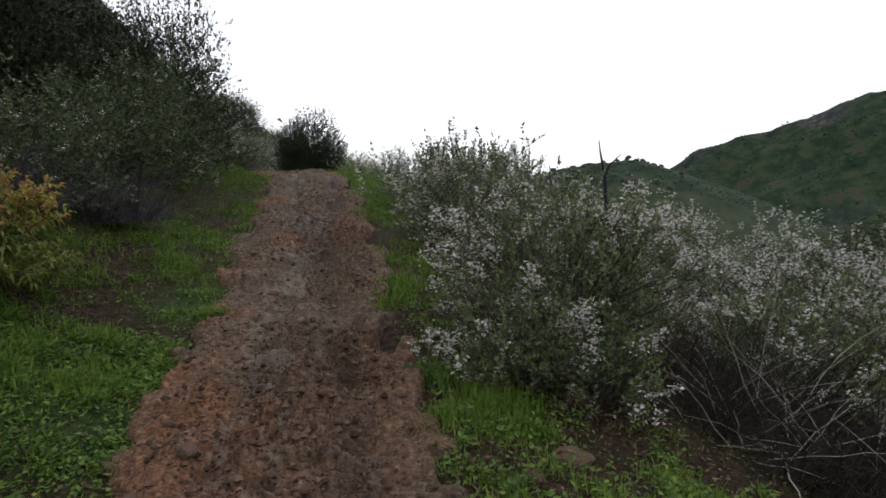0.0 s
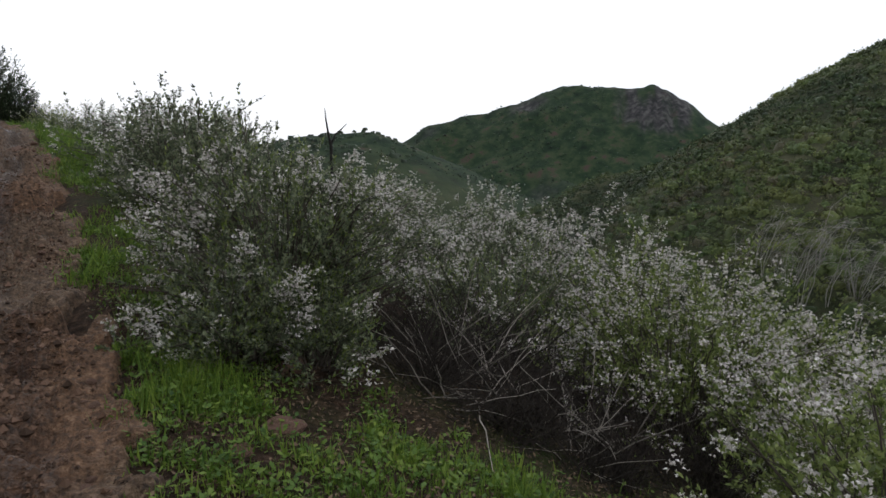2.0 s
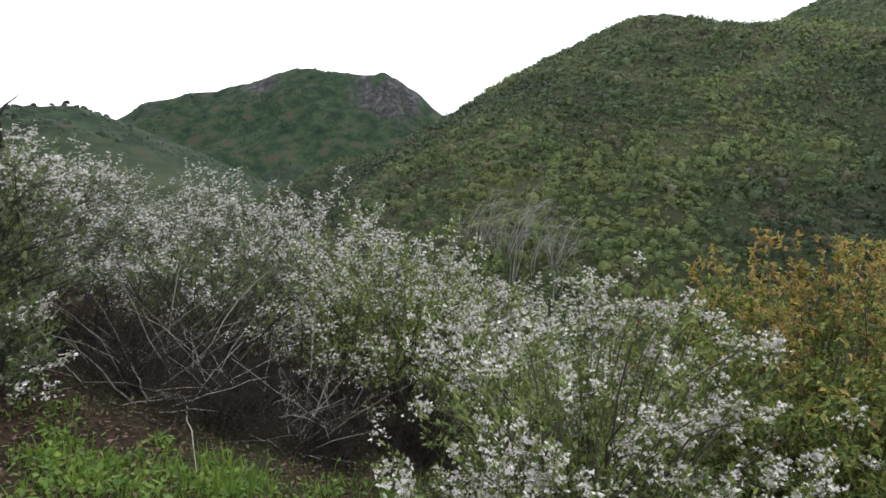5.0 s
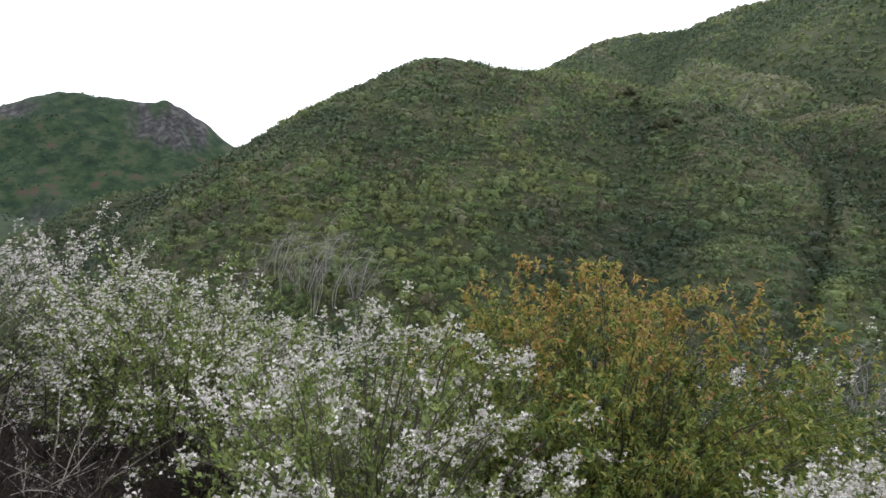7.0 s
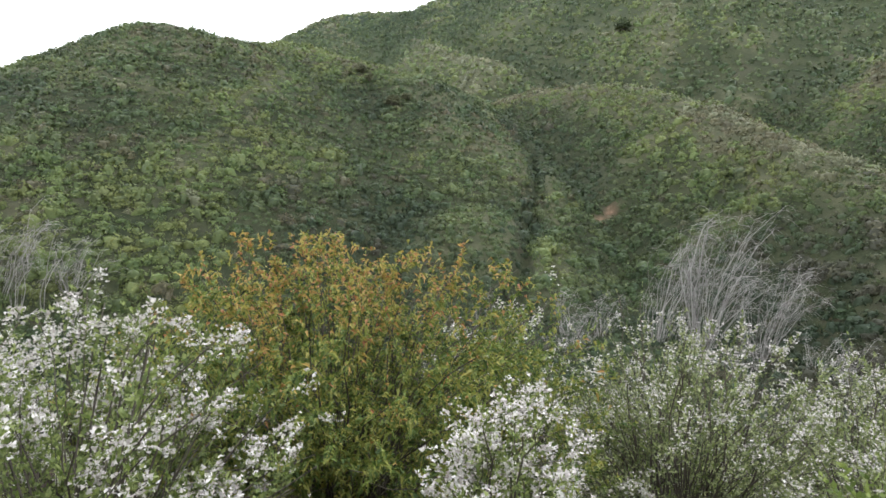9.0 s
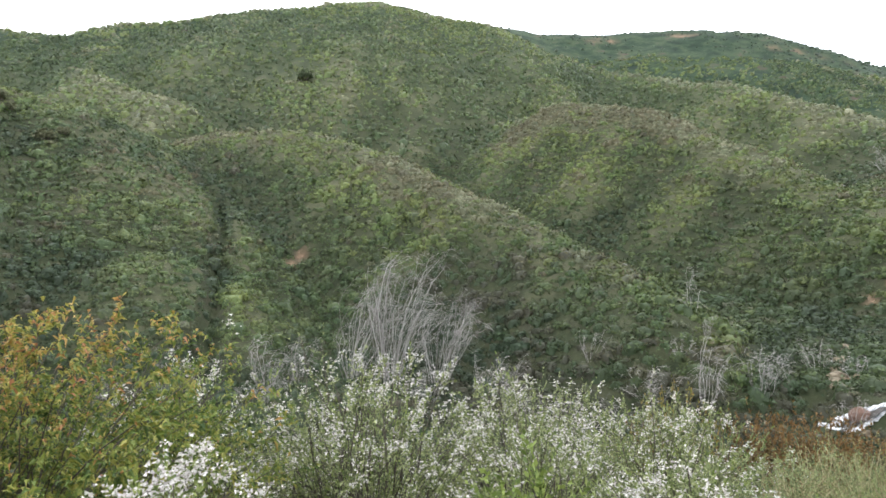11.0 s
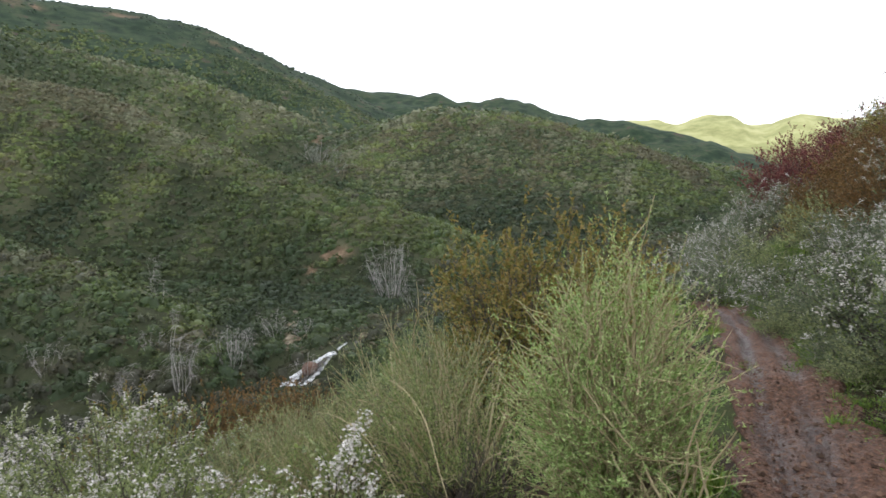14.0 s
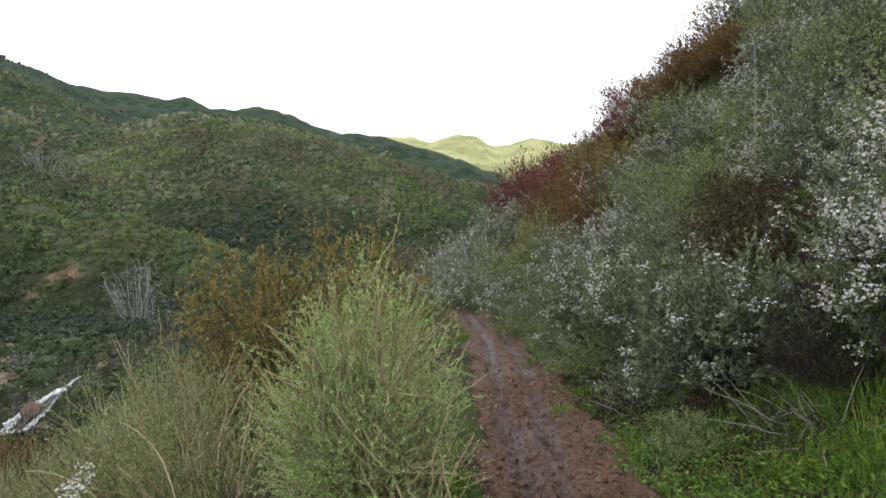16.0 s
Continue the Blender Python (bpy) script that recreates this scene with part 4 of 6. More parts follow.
# downhill along the trail: x, y, radius, height, kind
for x, y, r, h, kind in [
        (-2.7, -11, 0.8, 1.2, "grey"), (-2.4, -13.4, 0.8, 1.1, "white"), (-1.6, -15.6, 1, 1.2, "white"), (0.2, -15.5, 1.1, 1.2, "green"), (1.4, -13.2, 1.1, 1.3, "grey"), (-2.6, -16.6, 1, 1.2, "green"), (-3.7, -7.2, 0.9, 1.1, "brown"), (-3.6, -8.7, 0.9, 1.1, "grey"),
        (-3.7, -10.2, 0.9, 1.1, "white"), (-3.6, -11.8, 0.9, 1.1, "white"), (-3.5, -13.6, 0.9, 1.2, "white"), (-3.6, -15.6, 0.9, 1.2, "green"), (-4.2, -18.4, 1, 1.4, "rust"), (-4.9, -6.2, 1, 1.2, "green"), (-4.8, -7.9, 0.9, 1.1, "white"), (-4.8, -9.5, 0.9, 0.94, "green"),
        (-4.9, -11.1, 0.9, 0.86, "green"), (-4.9, -12.8, 1, 0.94, "green"), (-5, -14.8, 1, 1.09, "white"), (-5.2, -17, 1, 1.17, "rust"), (-5.8, -20, 1.1, 1.09, "rust"), (-6.2, -5.6, 1.1, 1.3, "white"), (-6.2, -7.3, 1, 1.3, "grey"), (-6.1, -9, 1, 1.2, "green"),
        (-6.1, -10.8, 1, 1.2, "white"), (-6.2, -12.6, 1, 1.01, "white"), (-6.4, -14.8, 1, 1.09, "green"), (-6.8, -17.2, 1.1, 1.17, "white"), (-7.4, -20.4, 1.2, 1.17, "red"), (-7.6, -6.8, 1.2, 1.4, "green"), (-7.5, -8.7, 1.1, 1.4, "grey"), (-7.5, -10.6, 1.1, 1.3, "white"),
        (-7.6, -12.6, 1.1, 1.4, "green"), (-7.9, -14.8, 1.1, 1.17, "rust"), (-8.4, -17.4, 1.2, 1.17, "rust"), (-9, -8, 1.3, 1.5, "white"), (-9, -10.2, 1.2, 1.4, "grey"), (-9, -12.4, 1.2, 1.5, "white"), (-9.3, -14.8, 1.2, 1.6, "green"), (-9.8, -17.6, 1.3, 1.6, "white"),
        (-10.8, -10, 1.4, 1.6, "white"), (-10.8, -12.6, 1.3, 1.6, "white"), (-11.2, -15.4, 1.4, 1.7, "white"), (-12.8, -13, 1.5, 1.7, "white"), (-13.2, -16.4, 1.5, 1.8, "green"), (-11.8, -18.8, 1.4, 1.7, "grey"), (-5.9, -4.2, 1.1, 1.5, "green"), (-7.5, -5, 1.3, 1.6, "white"),
        (-12.6, -10.6, 1.4, 1.7, "green"), (-5, -27.5, 1.4, 2.7, "red"), (-6.3, -29.5, 1.5, 2.4, "red"), (-3.7, -24, 1.2, 2, "white"), (-2.6, -21, 1.1, 1.8, "white"), (-3, -26.5, 1.2, 1.7, "white"), (-1.7, -19, 1, 1.7, "white"), (-4.6, -23, 1.1, 1.3, "white"),
        (-6.6, -24.5, 1.3, 1.9, "red"), (-8.2, -26.5, 1.4, 1.4, "white"), (-9.4, -23, 1.4, 1.4, "rust"), (-10.4, -28, 1.6, 1.48, "red"), (-8, -22, 1.3, 1.33, "red"), (-11.2, -21.8, 1.5, 1.4, "rust"), (-5.6, -21.6, 1.1, 1.5, "red"), (-1, -17.6, 0.9, 1.5, "white"),
        (-4.2, -5.9, 0.8, 1.1, "white"), (-5.2, -5, 0.9, 1.2, "white"), (-4.4, -4, 0.9, 1.2, "grey"), (-5.4, -3.2, 1, 1.3, "white"), (-6.8, -3.4, 1.1, 1.4, "white"), (-9.2, -5.6, 1.3, 1.5, "white"), (-10.6, -7.6, 1.4, 1.6, "white"), (-12.4, -8, 1.5, 1.7, "white"),
        (-4.3, -8.4, 0.7, 0.78, "brown"), (-4.2, -9.9, 0.7, 1, "green"), (-4.3, -11.9, 0.75, 1, "white"), (-4.2, -14.2, 0.8, 1.1, "rust"), (-5.5, -8.7, 0.8, 1.1, "white"), (-5.5, -10.3, 0.8, 1.1, "green"), (-5.6, -13.7, 0.9, 0.94, "white"), (-6.9, -8.1, 0.9, 1.2, "white"),
        (-6.8, -9.9, 0.9, 1.2, "white"), (-6.9, -11.7, 0.9, 1.2, "white"),
        (-6.4, -18.3, 1, 1.15, "red"), (-6.5, -20.4, 1, 1.15, "ochre"), (-6.7, -18.1, 1, 1.15, "red"), (-7.6, -17.6, 1, 1.15, "rust"), (-7.7, -16.7, 1, 1.15, "rust"), (-8.1, -16.6, 1, 1.15, "rust"), (-7.3, -18.0, 1, 1.15, "rust"), (-6.9, -23.2, 1, 1.15, "green"), (-7.7, -14.7, 1, 1.15, "rust"), (-10.5, -26.2, 1, 1.15, "rust"), (-12.5, -28.4, 1, 1.15, "rust"), (-7.9, -29.8, 1, 1.15, "red"),
        (-4.4, -16.3, 1, 1.45, "rust"), (-4.9, -18.3, 1, 1.45, "rust"), (-4.35, -14.9, 0.9, 1.3, "rust"), (-5.5, -15.9, 0.8, 1.25, "ochre"), (-3.7, -17.2, 0.7, 0.9, "ochre")]:
    bank_shrub(kind, x, y, r, h, rng.uniform(0, 360))
for x, y, r, h, kind in [(-2.0, -7.9, 0.45, 0.5, "green"), (-2.1, -8.9, 0.45, 0.55, "grey"), (-2.2, -6.5, 0.45, 0.5, "grey"), (-2.2, -10.1, 0.45, 0.6, "green"), (-3.1, -6.4, 0.5, 0.6, "green"), (-2.0, -5.1, 0.35, 0.35, "green"), (-2.6, -6.9, 0.5, 0.6, "grey"), (-2.0, -11.6, 0.5, 0.6, "green"), (-2.3, -12.3, 0.5, 0.7, "grey")]:
    bank_shrub(kind, x, y, r, h, rng.uniform(0, 360))
# uphill along the trail
for x, y, r, h, kind in [
        (-4.2, 6.4, 1.0, 1.5, "dull"), (-4.6, 8.4, 1.1, 1.7, "dull"), (-4.9, 10.4, 1.1, 1.6, "dull"), (-5.2, 12.6, 1.1, 1.6, "white"), (-5.7, 14.8, 1.1, 1.6, "dull"), (-6.3, 17.2, 1.1, 1.5, "white"), (-6.6, 19.6, 1.0, 1.4, "dull"),
        (-5.9, 6.0, 1.4, 2.3, "dull"), (-6.4, 8.8, 1.5, 3.0, "dark"), (-5.1, 11.8, 1.2, 2.3, "dull"), (-5.25, 12.4, 1.25, 3.4, "dark"), (-4.7, 9.7, 1.1, 2.3, "dull"), (-6.9, 11.4, 1.5, 3.2, "dark"), (-7.1, 14.2, 1.3, 2.2, "dark"), (-7.6, 16.8, 1.2, 1.9, "dull"), (-8.3, 19.5, 1.3, 1.8, "white"),
        (-7.8, 7.4, 1.7, 3.2, "dark"), (-8.6, 10.4, 1.8, 3.2, "dark"), (-9.2, 13.6, 1.6, 2.4, "dull"), (-10.0, 17.0, 1.5, 2.0, "dull"), (-10.5, 21, 1.5, 1.8, "dull"),
        (-8.0, 5.2, 1.5, 2.4, "dull"), (-9.5, 23.5, 1.5, 1.8, "dull"), (-7.0, 22.5, 1.2, 1.5, "white"),
        (-4.6, 22.4, 1.2, 2.6, "round"), (-3.9, 22.1, 0.8, 1.8, "round"), (-5.2, 22.3, 0.75, 2.0, "round"), (-3.4, 22.5, 1.2, 1.3, "white"), (-2.6, 20.0, 0.9, 1.0, "green"), (-4.0, 25.5, 1.4, 1.7, "grey"), (-2.4, 24.5, 1.3, 1.5, "white"), (-0.9, 19.5, 1.3, 1.3, "grey"), (-1.2, 24.0, 1.3, 1.6, "grey"), (0.6, 16.0, 1.3, 1.4, "grey"), (1.8, 13.0, 1.4, 1.5, "white"), (3.8, 10.6, 1.5, 1.5, "white"), (-3.4, 26.0, 1.5, 1.8, "grey"), (-10.2, 30, 1.6, 2.2, "grey"), (-11.4, 34, 1.9, 2.4, "dark"), (-10.6, 37, 1.8, 2.2, "white"), (-12.6, 38, 2.0, 2.4, "grey"), (-12.2, 42, 2.2, 2.4, "grey"), (-14.2, 42, 2.2, 2.4, "dark"), (-13.6, 47, 2.4, 2.6, "grey"), (-15.8, 46, 2.4, 2.6, "grey"), (-15.0, 52, 2.6, 2.6, "dark"), (-13.2, 53, 2.4, 2.4, "grey"), (-17.5, 52, 2.6, 2.8, "grey"), (-9.8, 33, 1.5, 1.8, "white"), (-1.5, 17.5, 0.9, 1.1, "white")]:
    bank_shrub(kind, x, y, r, h, rng.uniform(0, 360))
# rust and ochre shrubs on the slope towards the creek
for x, y, r, h, kind in [(7.6, -8.4, 0.8, 2.1, "ochre"), (8.4, -8.9, 0.9, 2.0, "rust"), (6.9, -9.6, 0.8, 1.7, "rust"), (6.0, -9.6, 0.9, 1.5, "rust"), (5.2, -9.6, 0.8, 1.15, "rust"), (4.6, -9.3, 0.7, 0.9, "brown"), (9.6, -8.4, 0.9, 1.9, "brown")]:
    bank_shrub(kind, x, y, r, h, rng.uniform(0, 360))
# on the slope below the near shrubs
for k in range(16):
    a, d = radians(rng.uniform(30, 128)), rng.uniform(9.5, 22)
    bank_shrub(("grey", "green", "rust", "grey", "white")[int(rng.integers(5))], d * math.sin(a), d * math.cos(a), rng.uniform(0.9, 1.5), rng.uniform(1.0, 1.5), rng.uniform(0, 360))


# ---- dry shrub, stalks, snag ----
def sticks(rng, n, base_r, reach, rise, k=6):
    """Thin bent sticks that lean every way over each other."""
    a, b = rng.uniform(0, 2 * np.pi, n), rng.uniform(0, 2 * np.pi, n)
    start = np.stack([np.cos(a), np.sin(a), np.zeros(n)], -1) * base_r * np.sqrt(rng.uniform(0, 1, (n, 1)))
    d = unit(np.stack([np.cos(b), np.sin(b), rise * rng.uniform(0.15, 1.8, n)], -1))
    s = np.linspace(0, 1, k)[None, :, None]
    ln = reach * rng.uniform(0.35, 1.15, (n, 1, 1))
    p = start[:, None] + d[:, None] * ln * s
    bend = unit(rng.normal(size=(n, 3)))[:, None] * ln * rng.uniform(-0.09, 0.09, (n, 1, 1))
    p = p + bend * s * s
    p[..., 2] -= (ln[..., 0] * 0.22 * s[..., 0] ** 2) * rng.uniform(0.0, 1.3, (n, 1))
    p[:, 1:] += rng.normal(size=(n, k - 1, 3)) * 0.007
    p[..., 2] = np.maximum(p[..., 2], 0.02)
    return p


def dry_shrub(x, y, n, reach, rise, label, seed, mat=M_TWIG_PALE):
    rng = np.random.default_rng(seed)
    root = tagged(new("dry_shrub"), label, "dead bush")
    root.location = (x, y, float(land(x, y)) - 0.03)
    p = sticks(rng, n, 0.42 * reach, reach, rise)
    part("branchwork", mesh_of("branchwork", *tubes(p, np.linspace(0.0055, 0.002, p.shape[1])[None] * rng.uniform(0.6, 1.4, (n, 1)), 3), mat, True), root)
    q = sticks(rng, n * 5, 0.6 * reach, reach * 0.75, rise * 0.9)
    part("fine_twigwork", mesh_of("fine_twigwork", *tubes(q, np.linspace(0.003, 0.001, q.shape[1])[None] * np.ones((n * 5, 1)), 3), M_TWIG_AND_SHADE if mat is M_TWIG_PALE else mat, True), root)
    return root


dry_shrub(2.0, 4.0, 60, 1.15, 1.0, "tangle of long dry grey-brown sticks under the flowering shrubs", 301)
dry_shrub(2.55, 3.3, 46, 0.85, 1.2, "tangle of dry grey-brown sticks under the flowering shrubs", 302)
# extra near-black tangles fill the hollow in place of its deep shade
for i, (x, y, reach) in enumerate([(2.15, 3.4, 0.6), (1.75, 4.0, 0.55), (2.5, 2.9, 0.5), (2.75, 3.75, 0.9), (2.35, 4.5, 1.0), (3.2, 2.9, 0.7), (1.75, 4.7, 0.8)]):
    dry_shrub(x, y, 70, reach, 1.5, "dead twiggy tangle, darkened to stand in for shade under the flowering shrubs", 310 + i, M_TWIG_AND_SHADE)
# one more, for the dark hollow below the white-flowering bush
dry_shrub(-2.85, -4.75, 90, 0.7, 1.6, "dead twiggy tangle, darkened to stand in for shade at the bank's foot", 320, M_TWIG_AND_SHADE)
dry_shrub(-3.75, 7.1, 140, 1.0, 1.6, "dry purplish-grey twiggy shrub on the bank", 305, M_TWIG_PURPLE)
dry_shrub(-4.2, 6.0, 120, 1.0, 1.6, "dry purplish-grey twiggy shrub on the bank", 306, M_TWIG_PURPLE)
dry_shrub(1.9, -5.85, 70, 0.95, 2.6, "dry grey upright twigs among the feathery shrubs", 307, M_TWIG)
dry_shrub(2.5, -6.6, 60, 0.8, 2.6, "dry tan upright twigs among the feathery shrubs", 308, M_TWIG_TAN)
dry_shrub(1.25, -5.0, 60, 0.7, 2.2, "dry grey upright twigs among the feathery shrubs", 309, M_TWIG)
dry_shrub(-2.45, -4.5, 26, 0.7, 0.8, "low dry grey twigs at the foot of the bank", 303)
dry_shrub(-2.1, -6.4, 24, 0.6, 0.8, "low dry grey twigs at the foot of the bank", 304)

# long pale dead stems arching over the slope
for i, (x, y, z, dx, dy, h) in enumerate([(1.15, -4.35, 0.0, 0.75, -0.75, 0.55), (1.5, -4.6, -0.1, 0.9, -0.3, 0.5)]):
    z0 = float(land(x, y))
    stem = tagged(new("dry_reed"), "long pale dead stem arching over the shrubs", "dry stalk")
    stem.location = (x, y, z0)
    t = np.linspace(0, 1, 9)
    arc = np.stack([dx * t + 0.02 * np.sin(9 * t), dy * t, 1.9 * h * t * (1.75 - t)], -1)[None]
    part("stem", mesh_of("stem", *tubes(arc, np.linspace(0.0045, 0.002, 9)[None], 5), M_TWIG_TAN, True), stem)

snag = tagged(new("burnt_snag"), "charred forked snag standing out of the shrubs", "dead tree")
snag.location = (1.95, 7.55, float(land(1.95, 7.55)) - 0.05)
top_z = 2.2 - snag.location.z
trunk = np.array([[[0, 0, 0], [0.02, 0, 0.8], [0.0, 0, top_z - 0.45], [-0.03, 0, top_z - 0.3], [-0.06, 0, top_z - 0.12], [-0.07, 0, top_z]]])
bole = part("trunk", mesh_of("trunk", *tubes(trunk, np.array([[0.026, 0.022, 0.019, 0.014, 0.009, 0.004]]), 8), M_CHAR, True), snag)
limb = np.array([[[0.0, 0, top_z - 0.42], [0.06, 0.01, top_z - 0.3], [0.13, 0.02, top_z - 0.24], [0.2, 0.02, top_z - 0.17]]])
part("limb", mesh_of("limb", *tubes(limb, np.array([[0.015, 0.011, 0.008, 0.004]]), 6), M_CHAR, True), bole)

stalk = tagged(new("dry_stalk"), "tall thin dry stalk on the bank", "dry stalk")
sx, sy = -4.55, -8.6
sz = float(land(sx, sy))
stalk.location = (sx, sy, sz)
part("stem", mesh_of("stem", *tubes(np.array([[[0, 0, 0], [0.02, 0, 0.8], [0.02, 0.01, 1.5], [0.04, 0, 2.2]]]), np.array([[0.009, 0.008, 0.006, 0.003]]), 6), M_TWIG_PALE, True), stalk)


# ---- grass and weeds beside the trail ----
def turf(name, label, boxes, count, seed, tall, weeds, cover=0.0):
    """Young grass and low weeds in patches; boxes of (u from, u to, y from, y to) beside the trail's middle line."""
    rng = np.random.default_rng(seed)
    us, ys = [], []
    area = [abs(b[1] - b[0]) * (b[3] - b[2]) for b in boxes]
    for b, a in zip(boxes, area):
        n = int(count * a / sum(area))
        us.append(rng.uniform(b[0], b[1], n))
        ys.append(rng.uniform(b[2], b[3], n))
    u, y = np.concatenate(us), np.concatenate(ys)
    # gathered into clumps of a hand's breadth, with soil left open between them
    centre = rng.integers(0, len(u), max(len(u) // 90, 1))
    own = centre[rng.integers(0, len(centre), len(u))]
    reach = rng.uniform(0.025, 0.12, len(u))[own]
    loose = rng.random(len(u)) < 0.12
    u = np.where(loose, u, u[own] + rng.normal(size=len(u)) * reach)
    y = np.where(loose, y, y[own] + rng.normal(size=len(y)) * reach)
    vigour = rng.uniform(0.35, 1.5, len(u))[own] ** 1.2
    side_of = np.sign(sum(b[0] + b[1] for b in boxes))
    u = np.where(u * side_of < 0, -u, u)
    x = trail_x(y) + u + np.sign(u) * (trail_half(y) - 0.22 + 0.2 * fractal(y, u * 0, 0.8, 2, 12))
    m = fractal(x, y, 0.9, 3, seed) + 0.6 * fractal(x, y, 0.25, 2, seed + 3) + rng.uniform(-0.3, 0.5, len(x)) - 0.5 * (np.abs(u) < 0.1)
    k = m > np.where(rng.random(len(x)) < 0.2, -0.55, 0.0) - cover
    for bx, by, br in PLANTED:
        k &= np.hypot(x - bx, y - by) > br * rng.uniform(0.25, 0.65, len(x))
    x, y, m, vigour = x[k], y[k], m[k], vigour[k]
    n = len(x)
    p = np.stack([x, y, land(x, y) - 0.01], -1)
    lean = random_dirs(n, rng) * [1, 1, 0]
    d = unit(np.array([0, 0, 1.0]) + lean * rng.uniform(0.1, 0.9, (n, 1)))
    side = unit(np.cross(d, random_dirs(n, rng)))
    h = tall * vigour * rng.uniform(0.4, 1.2, n) * (0.35 + 0.75 * np.clip(m + 0.3, 0, 1.3))
    ob = tagged(new(name, mesh_of(name, *slips(p, d, side, h, rng.uniform(0.006, 0.015, n)), M_GRASS)), label, "grass", kind="stuff")
    w = rng.random(n) < weeds
    c = np.repeat(p[w], 3, 0)
    a = rng.uniform(0, 2 * np.pi, len(c))
    out = np.stack([np.cos(a), np.sin(a), np.zeros(len(c))], -1)
    c = c + out * rng.uniform(0, 0.06, (len(c), 1)) + np.stack([0 * a, 0 * a, rng.uniform(0.05, 0.55, len(c)) * tall * np.repeat(vigour[w], 3)], -1)
    dd = unit(out + random_dirs(len(c), rng) * 0.5 + [0, 0, 0.3])
    ss = unit(np.cross(dd, random_dirs(len(c), rng) * 0.4 + [0, 0, 1.0]))
    tagged(new("weeds", mesh_of("weeds", *blades(c, dd, ss, rng.uniform(0.02, 0.05, len(c)), rng.uniform(0.012, 0.028, len(c)), 0.55), M_WEED)), "low broad-leaved green weeds among the grass", "weeds", kind="stuff")
    return ob


def litter(name, label, u0, u1, y0, y1, count, mat, seed, size):
    """Dead leaves and crumbs lying on the soil beside the trail."""
    rng = np.random.default_rng(seed)
    y = rng.uniform(y0, y1, count)
    u = rng.uniform(u0, u1, count)
    x = trail_x(y) + u + np.sign(u) * (trail_half(y) - 0.12)
    p = np.stack([x, y, land(x, y) + rng.uniform(0.0, 0.025, count)], -1)
    d = unit(random_dirs(count, rng) * [1, 1, 0.45])
    side = unit(np.cross(d, random_dirs(count, rng) * 0.6 + [0, 0, 1.0]))
    ln = size * rng.uniform(0.4, 1.5, count)
    return tagged(new(name, mesh_of(name, *blades(p, d, side, ln, ln * rng.uniform(0.15, 0.6, count)), mat)), label, "leaf litter", kind="stuff")


M_LITTER = material("dead_leaf_litter", [(0.022, 0.014, 0.009), (0.07, 0.045, 0.027), (0.16, 0.11, 0.068)], 0.8, 5.0, island=0.8)
litter("leaf_litter", "brown dead leaves and crumbs on the soil below the trail", 0.0, 3.2, 0.8, 5.5, 26000, M_LITTER, 411, 0.028)
litter("leaf_litter", "brown dead leaves and crumbs on the soil of the uphill bank", -3.2, 0.0, 0.8, 10, 26000, M_LITTER, 412, 0.03)
litter("leaf_litter", "brown dead leaves and crumbs at the foot of the bank", -2.6, 0.0, -9.0, -1.5, 22000, M_LITTER, 413, 0.03)
PLANTED += [(2.05, 4.3, 2.0), (2.6, 3.3, 1.9), (2.2, 3.2, 1.0)]
turf("slope_grass", "pale green grass on the slope below the trail", [(1.0, 6.5, -10.0, -3.0), (4.0, 7.0, -3.0, 3.0)], 16000, 405, 0.3, 0.05)
turf("bank_grass", "short young green grass and weeds on the uphill bank", [(-3.6, -0.02, 0.6, 9.0), (-2.4, -0.02, 9.0, 20.0)], 70000, 401, 0.085, 0.34, 0.25)
turf("verge_grass", "fresh green grass on the outer edge of the trail", [(0.02, 0.9, 0.8, 6.5), (0.9, 2.9, 0.6, 5.2), (0.02, 1.1, 6.5, 20.0)], 60000, 402, 0.1, 0.2)
turf("crest_grass", "bright green grass along the top of the trail", [(0.0, 1.3, 8.5, 24.0)], 16000, 409, 0.2, 0.3, 0.6)
turf("trailside_grass", "lush young grass and weeds at the inner edge of the trail", [(-2.0, -0.02, 1.3, 4.6)], 34000, 407, 0.085, 0.42, 0.1)
turf("foot_grass", "green grass and weeds at the foot of the bank", [(-2.4, -0.1, -5.4, -2.0)], 40000, 408, 0.14, 0.2, 0.4)
turf("hollow_grass", "young grass in the hollow beside the dry sticks", [(0.1, 1.5, 1.7, 4.4)], 26000, 406, 0.13, 0.12, 0.28)
turf("lower_grass", "bright green grass at the foot of the bank", [(-1.6, -0.02, -7.0, -1.5), (-0.6, -0.02, -13.0, -7.0), (-2.8, -1.2, -10.0, -4.5), (-2.0, -0.02, -20.0, -13.0), (-3.0, -1.2, -4.5, 1.0)], 100000, 403, 0.13, 0.22, 0.3)
turf("shoulder_grass", "green grass under the feathery shrub", [(0.02, 1.2, -6.5, -2.0), (0.02, 2.0, -20, -8.5), (1.0, 2.8, -4.0, 1.2)], 34000, 404, 0.15, 0.1, 0.4)


